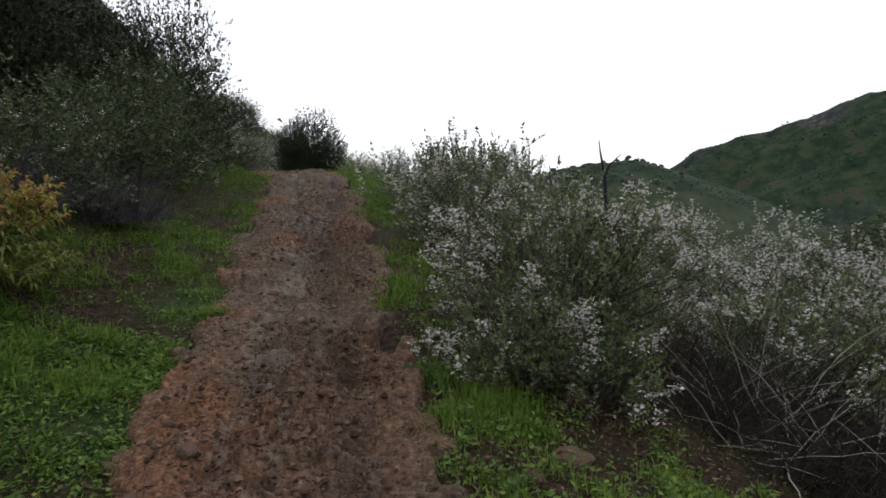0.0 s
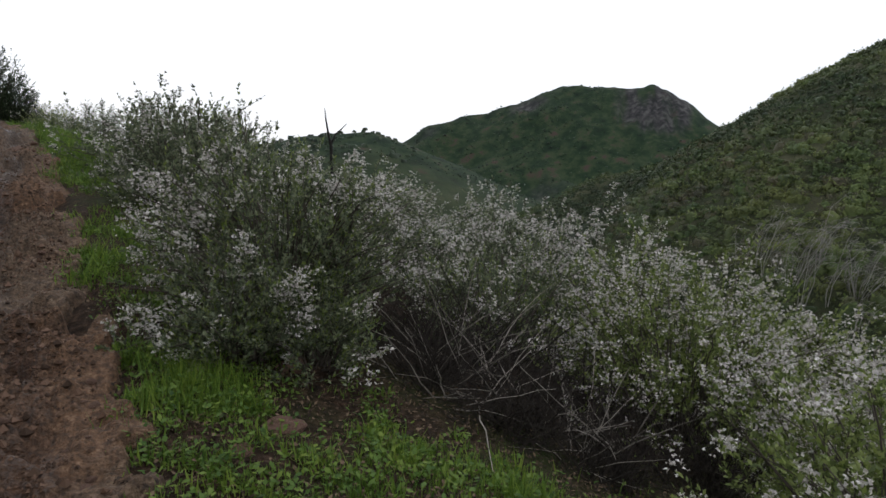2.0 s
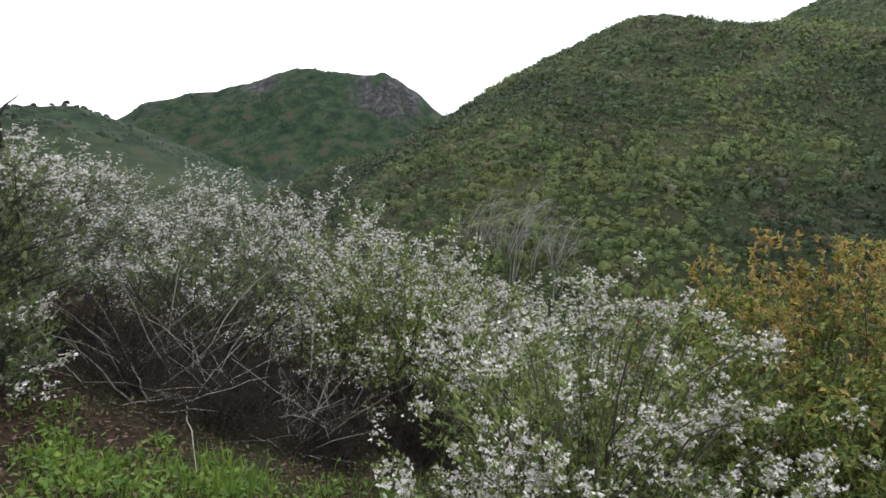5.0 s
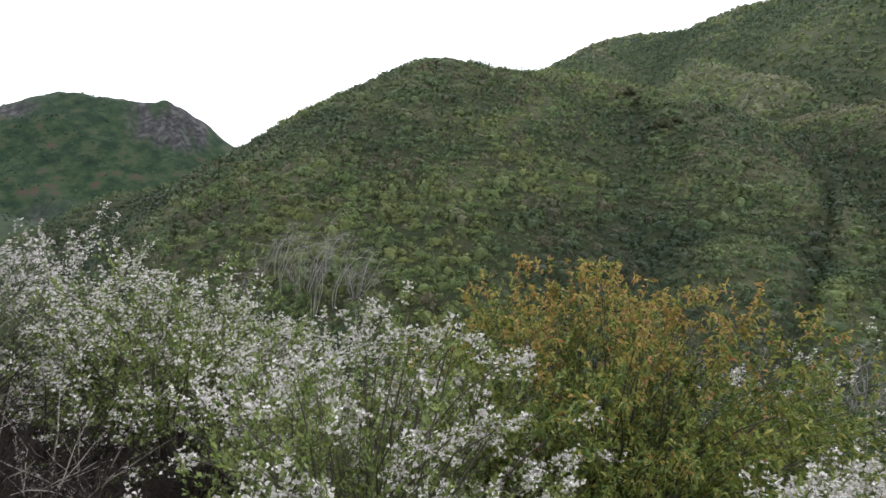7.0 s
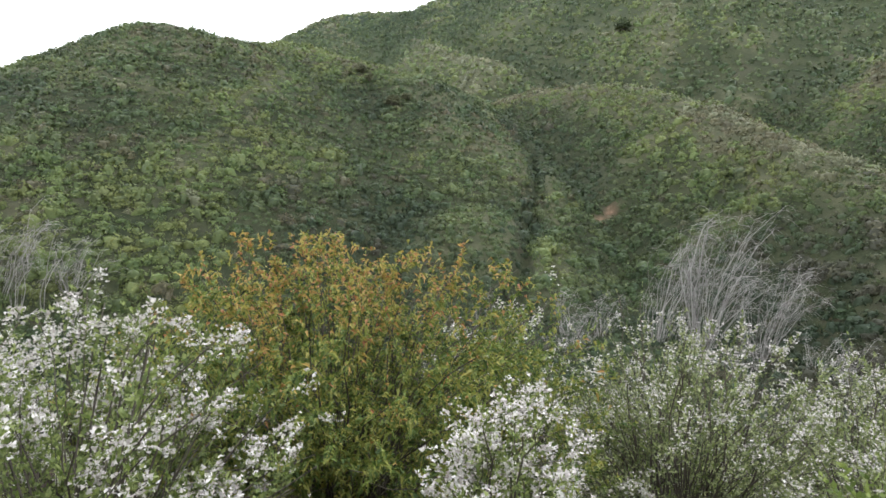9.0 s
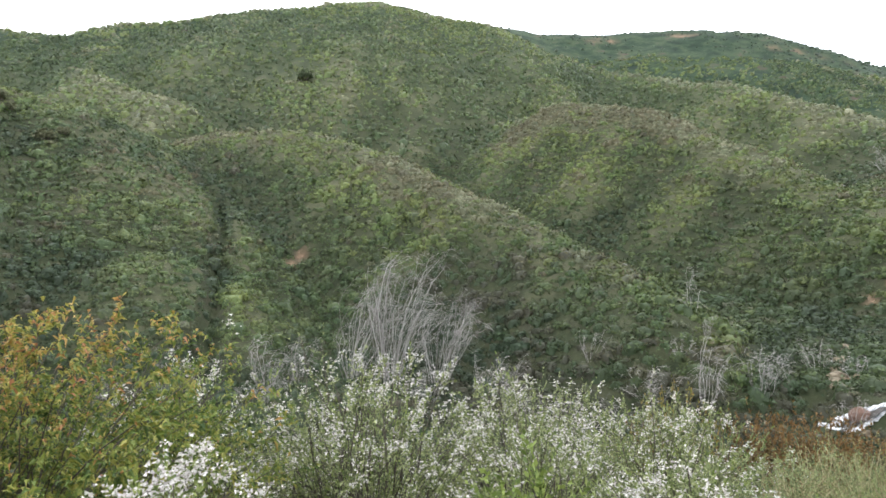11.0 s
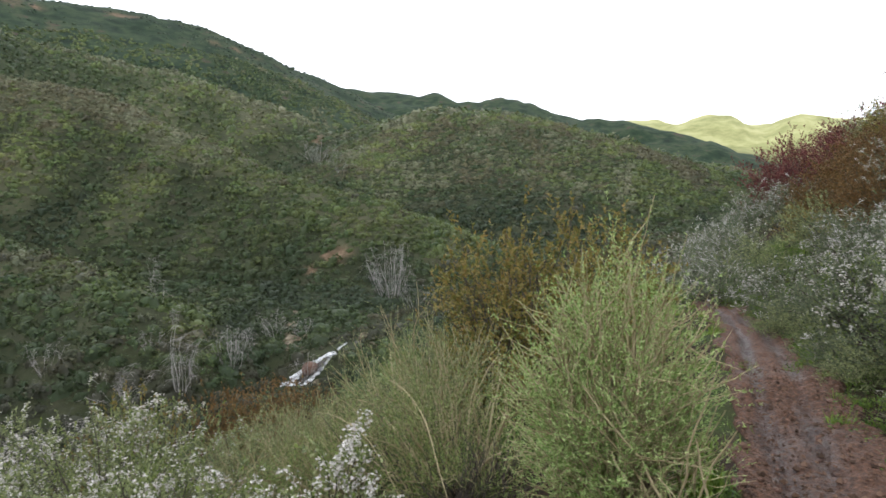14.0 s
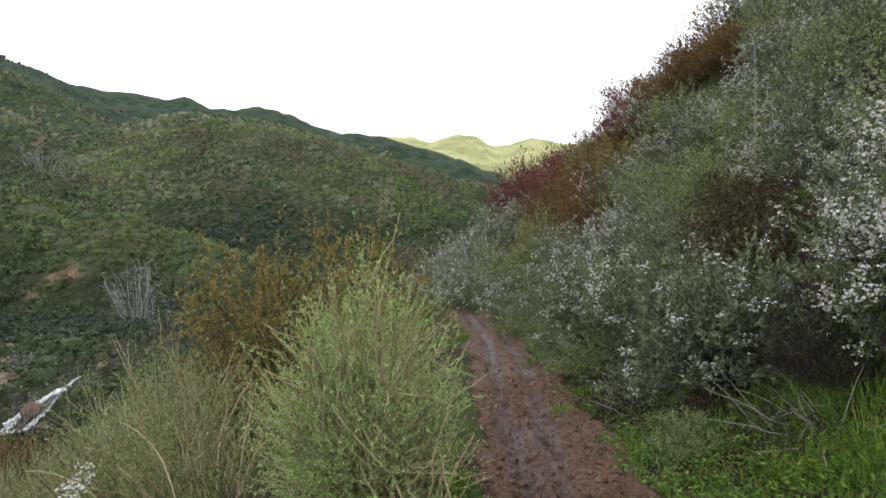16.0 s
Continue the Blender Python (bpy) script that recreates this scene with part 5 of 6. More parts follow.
# ---- dead trees along the creek ----
def dead_tree(x, y, h, spread, stems, seed, lean=0.26):
    """Bare grey many-stemmed tree with fine drooping twigs."""
    rng = np.random.default_rng(seed)
    ob = tagged(new("dead_tree"), "bare grey many-stemmed dead tree beside the creek", "dead tree", "dead trees in the valley")
    ob.location = (x, y, float(land(x, y)) - 0.2)
    a = rng.uniform(0, 2 * np.pi, stems)
    out = np.stack([np.cos(a), np.sin(a), np.zeros(stems)], -1)
    top = out * spread * rng.uniform(0.2, 1.0, (stems, 1)) + np.stack([np.full(stems, lean * h * 0.4), np.full(stems, -lean * h), h * rng.uniform(0.45, 1.0, stems)], -1)
    base = out * spread * 0.25 * rng.uniform(0, 1, (stems, 1))
    t = np.linspace(0, 1, 6)[None, :, None]
    p = base[:, None] + (top - base)[:, None] * np.concatenate([t ** 1.7, t ** 1.7, np.sin(t * 1.5708) ** 0.9], -1)
    p += out[:, None] * (np.sin(t * np.pi) * 0.3 * spread) + rng.normal(size=p.shape) * 0.02 * h * (t > 0)
    trunk = part("trunk", mesh_of("trunk", *tubes(p, np.linspace(0.05, 0.013, 6)[None] * rng.uniform(0.5, 1.2, (stems, 1)) * (h / 12) ** 0.5, 4), M_DEADWOOD, True), ob)
    k = 13
    s0 = p[np.repeat(np.arange(stems), k), rng.integers(2, 6, stems * k)]
    d = unit(rng.normal(size=s0.shape) * [1, 1, 0.5] + [0, 0, 0.5])
    ln = h * rng.uniform(0.06, 0.2, (len(s0), 1, 1))
    tt = np.linspace(0, 1, 4)[None, :, None]
    tw = s0[:, None] + d[:, None] * ln * tt - np.array([0, 0, 1.0]) * ln * 0.7 * tt ** 2
    part("twigwork", mesh_of("twigwork", *tubes(tw, np.linspace(0.016, 0.006, 4)[None] * np.ones((len(tw), 1)), 3), M_DEADWOOD, True), trunk)["kind"] = "stuff"


for i, (x, y, h, spread, stems) in enumerate([
        (77.5, -31.0, 19, 6.0, 60), (81.0, -26.5, 14, 4.5, 26), (73.0, -36.0, 12.5, 4.5, 40), (83.3, -15.5, 7, 4.0, 26), (84.0, -20.0, 6, 3.0, 18), (68, -40, 5, 3.0, 16),
        (75.6, 57, 10, 4.5, 30), (77.7, 49, 8, 4.0, 26), (76.5, 66, 7, 3.0, 14), (73, 53, 13, 2.0, 7), (46.0, -54.0, 8.5, 2.0, 16), (44.5, -60.5, 6.5, 3.0, 16), (50, -51, 5, 2.5, 12),
        (36.2, -89, 9.5, 4.5, 34), (58.5, -65.5, 7, 1.6, 5), (54, -63, 4, 2.0, 6), (67.2, -43, 4.5, 2.5, 14), (60.5, -50.6, 4, 2.5, 10), (74.5, 60, 12, 1.0, 4), (75, 51, 11, 1.2, 5), (77, 63, 9, 1.5, 5), (73.5, 46, 8, 2.0, 7), (80, 56, 12, 0.9, 3), (72, 66, 6, 2.2, 8), (31, -86, 5, 3.5, 12), (105, -196, 9, 5, 14), (112, -205, 8, 5, 12), (98, -188, 8, 6, 14), (88, -178, 8, 4, 10)]):
    dead_tree(x, y, h, spread, stems, 600 + i)
# low bare grey thickets along the valley floor
rng = np.random.default_rng(640)
for k in range(34):
    a, d = radians(rng.uniform(86, 150)), 0.0
    d = np.interp(math.degrees(a), [86, 110, 130, 150], [86, 80, 66, 78]) + rng.uniform(-5, 9)
    dead_tree(d * math.sin(a), d * math.cos(a), rng.uniform(2.2, 4.6), rng.uniform(1.6, 3.2), int(rng.integers(8, 18)), 700 + k, 0.1 * rng.normal())


# ---- creek, cascade and its rocks ----
def water_material():
    mat = bpy.data.materials.new("creek_water")
    mat.use_nodes = True
    b = mat.node_tree.nodes["Principled BSDF"]
    b.inputs["Base Color"].default_value = (0.032, 0.026, 0.02, 1)
    b.inputs["Roughness"].default_value = 0.35
    b.inputs["Specular IOR Level"].default_value = 0.15
    n, l = mat.node_tree.nodes, mat.node_tree.links
    t, bp = n.new("ShaderNodeTexNoise"), n.new("ShaderNodeBump")
    t.inputs["Scale"].default_value = 3.0
    bp.inputs["Distance"].default_value = 0.1
    l.new(t.outputs["Fac"], bp.inputs["Height"])
    l.new(bp.outputs[0], b.inputs["Normal"])
    return mat


M_WATER = water_material()
M_FOAM = material("white_water", [(0.07, 0.07, 0.065), (0.34, 0.35, 0.36), (0.74, 0.75, 0.76), (0.85, 0.86, 0.87)], 0.5, 2.6, bump=0.2, bump_scale=4.0)
creek_line = np.array([(-8, -130, -11.0), (8, -112, -10.8), (22, -98, -13.2), (30, -84, -15.0), (33.5, -75, -16.0), (35.5, -69.5, -16.7), (36.3, -67.4, -16.95), (38.6, -63.6, -19.75), (40, -58, -19.9), (47, -50, -20.0), (60, -40, -20.3)])
cs = np.linspace(0, len(creek_line) - 1, 160)
cp = np.stack([np.interp(cs, np.arange(len(creek_line)), creek_line[:, k]) for k in range(3)], -1)
across = unit(np.cross(np.gradient(cp, axis=0) * [1, 1, 0], [0, 0, 1.0]))
wid = 0.9 + 0.35 * np.sin(cs * 2.1) + 0.2 * np.sin(cs * 5.3)
wv = np.stack([cp + across * (wid * o)[:, None] for o in (-1, -0.5, 0, 0.5, 1)], 1)
wv[..., 2] += 0.12
creek = tagged(new("creek", mesh_of("creek", wv, grid_faces(160, 5), M_WATER, True)), "narrow brown creek in the valley floor", "water", kind="structure")

fall_root = tagged(new("cascade"), "small white cascade parting round a boulder in the creek", "waterfall")
fall_root.location = (37.3, -65.6, -18.3)
rng = np.random.default_rng(650)
# two strands round the boulder, splashes below, thin white water above: plan points and half width
for name, path, w in (("fall", [(34.9, -68.4), (36.0, -67.2), (37.2, -66.65), (38.0, -65.9), (38.6, -65.0), (39.7, -64.1)], 0.55),
                      ("fall", [(35.5, -67.6), (35.65, -67.1), (35.95, -66.0), (36.5, -65.0), (37.1, -64.1), (37.8, -63.3)], 0.46),
                      ("foam", [(38.3, -64.9), (38.9, -64.2), (39.4, -63.6), (40.3, -63.2)], 0.4),
                      ("foam", [(36.9, -64.5), (37.8, -63.9), (38.6, -63.4), (39.3, -62.8)], 0.35),
                      ("foam", [(35.0, -71.6), (35.5, -70.4), (35.4, -69.4), (35.2, -68.5)], 0.14)):
    path = np.array(path)
    t = np.linspace(0, len(path) - 1, 44)
    pp = np.stack([smooth_interp(t, np.arange(len(path)), path[:, k]) for k in range(2)], -1)
    pp = np.stack([pp[:, 0], pp[:, 1], np.maximum(land(pp[:, 0], pp[:, 1]), -20.2) + 0.2], -1)
    ww = w * (0.65 + 0.45 * t / t[-1] + 0.35 * value_noise(t * 3, t * 0 + len(path), 1.0, 5))
    nn = unit(np.cross(np.gradient(pp, axis=0) * [1, 1, 0], [0, 0, 1.0]))
    cols = np.linspace(-1, 1, 9)
    vv = pp[:, None] + nn[:, None] * (ww[:, None] * cols[None] * (1 + 0.25 * rng.normal(size=(44, 9)) * np.abs(cols)))[..., None]
    vv[..., 2] += 0.22 * (1 - cols[None] ** 2) + 0.06 * rng.normal(size=vv.shape[:2])
    vv[:, (0, -1), 2] -= 0.35
    part(name, mesh_of(name, vv - np.array(fall_root.location), grid_faces(44, 9), M_FOAM, True), fall_root)

rock_meshes = []
for k in range(6):
    bm = bmesh.new()
    bmesh.ops.create_icosphere(bm, subdivisions=2, radius=1.0)
    for v in bm.verts:
        c = v.co.copy()
        v.co *= 1 + 0.28 * noise.noise(c * 0.9 + Vector((k * 7, 0, 0))) + 0.12 * noise.noise(c * 2.3 + Vector((0, k * 5, 0)))
        for axis in (Vector((0.6, 0.3, 0.74)), Vector((-0.7, 0.5, 0.4)), Vector((0.2, -0.9, 0.3)), Vector((-0.3, -0.4, 0.86))):
            over = v.co.dot(axis.normalized()) - 0.74
            if over > 0:
                v.co -= axis.normalized() * over * 0.8
    me = bpy.data.meshes.new("boulder")
    bm.to_mesh(me)
    bm.free()
    me.materials.append(M_ROCK)
    rock_meshes.append(me)


def boulder(name, x, y, r, mat, label, group, turn, flat=0.7, lift=0.2, k=0):
    """A weathered rock bedded in the ground."""
    me = rock_meshes[k % 6]
    ob = tagged(new(name, me), label, "rock", group)
    ob.material_slots[0].link = "OBJECT"
    ob.material_slots[0].material = mat
    ob.matrix_basis = pose(x, y, float(land(x, y)) + lift * r, 0, 0, turn) @ Matrix.Diagonal((r, r * 0.8, r * flat, 1))
    return ob


rng = np.random.default_rng(660)
boulder("boulder", 37.25, -65.6, 1.15, M_STONE, "brown boulder that parts the cascade", "creek boulders", 40, 0.9, 0.35, 1)
for k in range(11):
    t = rng.uniform(3.6, 8.2)
    c = np.array([np.interp(t, np.arange(len(creek_line)), creek_line[:, j]) for j in range(2)])
    o = rng.choice([-1, 1]) * rng.uniform(1.6, 4.5)
    boulder("boulder", c[0] + o, c[1] + rng.uniform(-1, 1), rng.uniform(0.35, 0.9), M_ROCK, "pale weathered boulder at the creek's edge", "creek boulders", rng.uniform(0, 360), 0.7, 0.25, k)
for k, (x, y, r) in enumerate([(43.5, -72, 1.2), (45, -74, 1.1), (49, -82, 1.2), (46.5, -77.5, 1.1), (41.5, -69, 1.0), (34, -74, 1.1), (48.8, -81.9, 0.7), (46.3, -77.1, 0.8), (42.9, -70.8, 0.8), (37.4, -71.2, 0.6), (42.2, -73.5, 0.8)]):
    boulder("boulder", x, y, r, M_ROCK, "pale yellowish rock showing through the brush above the creek", "creek boulders", k * 50, 0.7, 0.15, k)
# ---- stones on and beside the trail ----
for k, (x, y, r, flat) in enumerate([(0.62, 3.15, 0.13, 0.4), (0.82, 3.9, 0.12, 0.6), (0.4, 2.85, 0.07, 0.5), (0.55, 5.3, 0.13, 0.6), (0.95, 5.9, 0.15, 0.6), (-2.05, 12.0, 0.15, 0.7), (-2.4, 11.6, 0.1, 0.6)]):
    boulder("stone", x, y, r, M_STONE, "smooth reddish-brown stone half sunk in the grass", "stones by the trail", k * 47, flat, 0.0, k)
rng = np.random.default_rng(670)
M_PEBBLE = material("red_gravel", [(0.08, 0.042, 0.03), (0.15, 0.08, 0.055), (0.24, 0.15, 0.11)], 0.7, 9.0, bump=0.01, bump_scale=25.0)
on_top = np.argwhere((np.abs(tuu) < 0.68) & (((tyy > 1.5) & (tyy < 13)) | ((tyy > -9.5) & (tyy < -2.4))))
for k, (i, j) in enumerate(on_top[rng.integers(0, len(on_top), 290)]):
    ob = new("pebble", rock_meshes[k % 6])
    ob.parent = trail
    ob.material_slots[0].link = "OBJECT"
    ob.material_slots[0].material = M_STONE if tyy[i, j] > 0 else M_PEBBLE
    r = rng.uniform(0.012, 0.036) * (2.0 if rng.random() < 0.14 else 1)
    ob.matrix_basis = pose(txx[i, j], tyy[i, j], tz[i, j] + r * 0.12, 0, 0, rng.uniform(0, 360)) @ Matrix.Diagonal((r, r * 0.8, r * 0.6, 1))
# loose clods and crumbs of mud, thickest where the trail is trodden
n = 15000
spot = on_top[rng.integers(0, len(on_top), n * 3)]
spot = spot[rng.random(len(spot)) < np.clip(trodden[spot[:, 0], spot[:, 1]], 0.12, 1)][:n]
n = len(spot)
x, y, z = (g[spot[:, 0], spot[:, 1]] for g in (txx, tyy, tz))
r = rng.uniform(0.004, 0.014, n) * np.where(rng.random(n) < 0.12, 2.2, 1.0)
octa = np.array([(1, 0, 0), (0, 1, 0), (-1, 0, 0), (0, -1, 0), (0.2, 0.1, 0.9), (0, 0, -0.8)])
v = octa[None] * rng.uniform(0.6, 1.3, (n, 6, 3)) * r[:, None, None]
turn = rng.uniform(0, 6.28, n)
v = np.stack([v[..., 0] * np.cos(turn)[:, None] - v[..., 1] * np.sin(turn)[:, None], v[..., 0] * np.sin(turn)[:, None] + v[..., 1] * np.cos(turn)[:, None], v[..., 2]], -1)
v = v + np.stack([x, y, z + r * 0.3], -1)[:, None]
f = np.array([(0, 1, 4), (1, 2, 4), (2, 3, 4), (3, 0, 4), (1, 0, 5), (2, 1, 5), (3, 2, 5), (0, 3, 5)])[None] + (np.arange(n) * 6)[:, None, None]
M_CLOD = material("dry_mud_clod", [(0.045, 0.026, 0.016), (0.095, 0.053, 0.032), (0.165, 0.1, 0.068)], 0.85, 12.0, island=0.8)
tagged(new("mud_clods", mesh_of("mud_clods", v.reshape(-1, 3), f.reshape(-1, 3), M_CLOD)), "loose brown mud clods and gravel on the trail", "gravel", kind="stuff")
# ochre and red-brown shrubs down the slope towards the cascade
rng = np.random.default_rng(680)
for x, y, r, h, kind in [(8.4, -12.2, 1.2, 0.85, "rust"), (9.6, -13.2, 1.2, 0.8, "rust"), (10.4, -12.2, 1.1, 0.8, "rust"), (9.0, -9.0, 0.85, 2.0, "ochre"), (9.8, -8.2, 0.8, 1.7, "ochre"), (15.5, -9.5, 1.3, 1.4, "green"), (13.0, -5.5, 1.3, 1.4, "green"), (10.5, 9.5, 1.3, 2.0, "rust"), (9.2, 8.4, 1.2, 1.8, "rust"), (12.5, 8.0, 1.3, 2.2, "green")]:
    bank_shrub(kind, x, y, r, h, rng.uniform(0, 360))


# ---- brush on the hills, past counting ----
def tufts(name, centres, size, quads, mat, label, seed, flat=0.8):
    """Many domed shrubs as one mesh of loose leaf sprays."""
    rng = np.random.default_rng(seed)
    n = len(centres)
    d = random_dirs(n * quads, rng)
    d[:, 2] = np.abs(d[:, 2]) ** 0.8
    d = unit(d)
    s = np.repeat(size, quads)[:, None]
    c = np.repeat(centres, quads, 0) + d * s * [1, 1, flat] * rng.uniform(0.65, 1.05, (n * quads, 1))
    face = unit(d + random_dirs(len(d), rng) * 0.75)
    dd = unit(np.cross(face, random_dirs(len(d), rng)))
    side = np.cross(face, dd)
    w = np.minimum(s[:, 0], 1.6) * rng.uniform(0.2, 0.45, len(d)) * (24 / quads) ** 0.5
    v, f = slips(c - dd * w[:, None] * 0.4, dd, side, w * 1.2, w)
    return tagged(new(name, mesh_of(name, v, f, mat, False, {"tone": np.repeat(rng.random(n), quads * 3)})), label, "brush", kind="stuff")


def scatter(seed, count, az0, az1, r0, r1, power=2.0):
    rng = np.random.default_rng(seed)
    a = np.radians(rng.uniform(az0, az1, count))
    r = rng.uniform(r0 ** power, r1 ** power, count) ** (1 / power)
    x, y = r * np.sin(a), r * np.cos(a)
    return np.stack([x, y, land(x, y)], -1), rng


def crowns(az0, az1, r0, r1, cell=1.9):
    """Middles of the brush crowns on the slopes that face the trail within a sector, with radius and tone."""
    n = int(r1 / cell) + 1
    a, b = np.meshgrid(np.arange(-n, n), np.arange(-n, n), indexing="ij")
    a, b = a.ravel(), b.ravel()
    x, y = (a + 0.15 + 0.7 * cell_hash(a, b, 0)) * cell, (b + 0.15 + 0.7 * cell_hash(a, b, 1)) * cell
    r, az = np.hypot(x, y), np.degrees(np.arctan2(x, y)) % 360
    k = (r > r0) & (r < r1) & (az > az0) & (az < az1)
    near, back = land(x * 0.985, y * 0.985), land(x * 1.015, y * 1.015)
    k &= (back - near) / (0.03 * r) > (land(x, y) - 1.6) / r - 0.1
    x, y = x[k], y[k]
    return np.stack([x, y, land(x, y)], -1), cell * (0.5 + 0.45 * cell_hash(a, b, 2))[k] * 0.9, cell_hash(a, b, 3)[k]


def domes(name, centres, size, tone, mat, label, seed, each, rings=(-0.1, 0.45, 1.0), seg=7, spray=0.3):
    """Close-set brush: for each shrub a lobed inner crown and leaf sprays standing off it, of one tone, but the crown
    darkened to paint in the shade between sprays.
    """
    rng = np.random.default_rng(seed)
    n, k = len(centres), len(rings)
    own = size * np.clip(np.exp(rng.normal(size=n) * 0.24), 0.5, 1.5)
    tall = rng.uniform(0.5, 0.95, n)
    ph = rng.uniform(0, 6.28, (n, 2))

    def lobes(a, e):
        return 1 + 0.24 * np.sin(2 * a + ph[:, 0].reshape(n, *[1] * (a.ndim - 1))) + 0.2 * np.sin(3 * a + 2 * e + ph[:, 1].reshape(n, *[1] * (a.ndim - 1)))
    e = np.array(rings)[None, :, None] + rng.normal(size=(n, k, seg)) * 0.1
    a = np.arange(seg)[None, None] * 2 * np.pi / seg + rng.normal(size=(n, k, seg)) * 0.2
    r = (0.74 if each else 1.0) * own[:, None, None] * lobes(a, e) * rng.uniform(0.8, 1.15, (n, k, seg))
    ring = np.stack([np.cos(a) * np.cos(e) * r, np.sin(a) * np.cos(e) * r, np.sin(e) * r * tall[:, None, None]], -1)
    ring[:, 0, :, 2] -= 0.35 * own[:, None]
    tip = np.stack([0 * own, 0 * own, 0.8 * own * tall], -1)
    v = np.concatenate([ring.reshape(n, k * seg, 3), tip[:, None]], 1) + centres[:, None] + [0, 0, 0.05]
    j = np.arange(seg)
    q = [np.stack([i * seg + j, i * seg + (j + 1) % seg, (i + 1) * seg + (j + 1) % seg, (i + 1) * seg + j], -1) for i in range(k - 1)]
    tri = [t for w in q for t in (w[:, [0, 1, 2]], w[:, [0, 2, 3]])] + [np.stack([(k - 1) * seg + j, (k - 1) * seg + (j + 1) % seg, np.full(seg, k * seg)], -1)]
    f = np.concatenate(tri)[None] + (np.arange(n) * (k * seg + 1))[:, None, None]
    # inner crown toned down by 0.3: shade between the sprays put into its colour
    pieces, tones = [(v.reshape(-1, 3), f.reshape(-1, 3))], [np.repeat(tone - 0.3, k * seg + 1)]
    if each:
        a = rng.uniform(0, 2 * np.pi, (n, each))
        e = np.arcsin(rng.uniform(-0.05, 1.0, (n, each)))
        d = np.stack([np.cos(a) * np.cos(e), np.sin(a) * np.cos(e), np.sin(e)], -1)
        r = own[:, None] * lobes(a, e) * rng.uniform(0.72, 1.18, (n, each))
        c = (centres[:, None] + d * r[..., None] * np.stack([np.ones(n), np.ones(n), tall], -1)[:, None]).reshape(-1, 3)
        d = d.reshape(-1, 3)
        face = unit(d * 0.9 + random_dirs(len(d), rng) * 0.75 + [0, 0, 0.15])
        dd = unit(np.cross(face, random_dirs(len(d), rng)) + [0, 0, 0.35])
        side = unit(np.cross(face, dd))
        w = np.minimum(np.repeat(own, each), 2.0) * rng.uniform(0.55, 1.45, len(d)) * spray
        pieces.append(slips(c - dd * w[:, None] * 0.4, dd, side, w * 1.35, w))
        tones.append(np.repeat(np.repeat(tone, each) + rng.normal(size=n * each) * 0.06, 3))
    return tagged(new(name, mesh_of(name, *join(pieces), mat, True, {"tone": np.concatenate(tones)})), label, "brush", kind="stuff")


near_c, size, own_tone = crowns(24, 192, 52, 235, 1.75)
clear = bare(near_c[:, 0], near_c[:, 1]) < 0.35
near_c, size, own_tone = near_c[clear], size[clear], own_tone[clear]
off = np.min(np.hypot(near_c[:, None, 0] - cp[None, ::2, 0], near_c[:, None, 1] - cp[None, ::2, 1]), axis=1)
open_bank = off > np.where((near_c[:, 1] > -72) & (near_c[:, 1] < -58), 2.0, 1.3)
near_c, size, own_tone, off = near_c[open_bank], size[open_bank] * 1.05, own_tone[open_bank], off[open_bank]


off_spur = (np.minimum.reduce([off_line(near_c[:, 0], near_c[:, 1], HILLS[k][0]) for k in ("spur_one", "spur_two", "high_spur", "middle_spur", "knoll")]))
ridge = np.clip(0.9 - off_spur / 9 + 0.75 * fractal(near_c[:, 0], near_c[:, 1], 14, 3, 44), 0, 1)
in_gully = off_line(near_c[:, 0], near_c[:, 1], GULLY)
wash = in_gully < 0.5 + 0.5 * fractal(near_c[:, 0], near_c[:, 1], 8, 2, 45)
near_c, size, own_tone, ridge, off_spur, in_gully = near_c[~wash], size[~wash], own_tone[~wash], ridge[~wash], off_spur[~wash], in_gully[~wash]
off = off[~wash]
zone = 0.55 * fractal(near_c[:, 0], near_c[:, 1], 40, 3, 8)


def convexity(c, reach):
    """How far the ground stands out over the ground round it, -1 to 1: spurs are dry, hollows lush, and relief shading
    is painted into the tone with it.
    """
    ring = sum(land(c[:, 0] + reach * math.cos(k), c[:, 1] + reach * math.sin(k)) for k in (0.3, 1.35, 2.4, 3.44, 4.5, 5.5)) / 6
    return np.clip((c[:, 2] - ring) / (0.1 * reach), -1, 1)


# besides the growth, tone and kind paint the relief: light spurs, shaded hollows
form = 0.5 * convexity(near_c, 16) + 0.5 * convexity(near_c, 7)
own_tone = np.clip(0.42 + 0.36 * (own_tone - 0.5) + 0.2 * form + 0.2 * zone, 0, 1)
pick = 0.38 + 0.26 * (cell_hash(*np.floor(near_c[:, :2].T * 3).astype(np.int64), 5) - 0.5) + 0.22 * form + zone + 0.45 * np.clip(1 - off_spur / 30, 0, 1) - 0.2 * np.clip(1 - in_gully / 4, 0, 1) - 0.25 * np.clip((np.degrees(np.arctan2(near_c[:, 0], near_c[:, 1])) - 148) / 8, 0, 1)
chance = np.random.default_rng(14).random(len(near_c))
bearing = np.degrees(np.arctan2(near_c[:, 0], near_c[:, 1]))
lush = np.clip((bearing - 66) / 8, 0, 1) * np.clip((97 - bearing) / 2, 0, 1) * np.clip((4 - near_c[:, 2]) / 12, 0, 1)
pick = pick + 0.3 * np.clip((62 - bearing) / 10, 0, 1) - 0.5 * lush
# shadow at the foot of the opposite hill, put into the brush tone
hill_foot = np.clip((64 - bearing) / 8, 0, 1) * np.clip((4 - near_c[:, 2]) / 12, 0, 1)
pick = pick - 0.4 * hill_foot
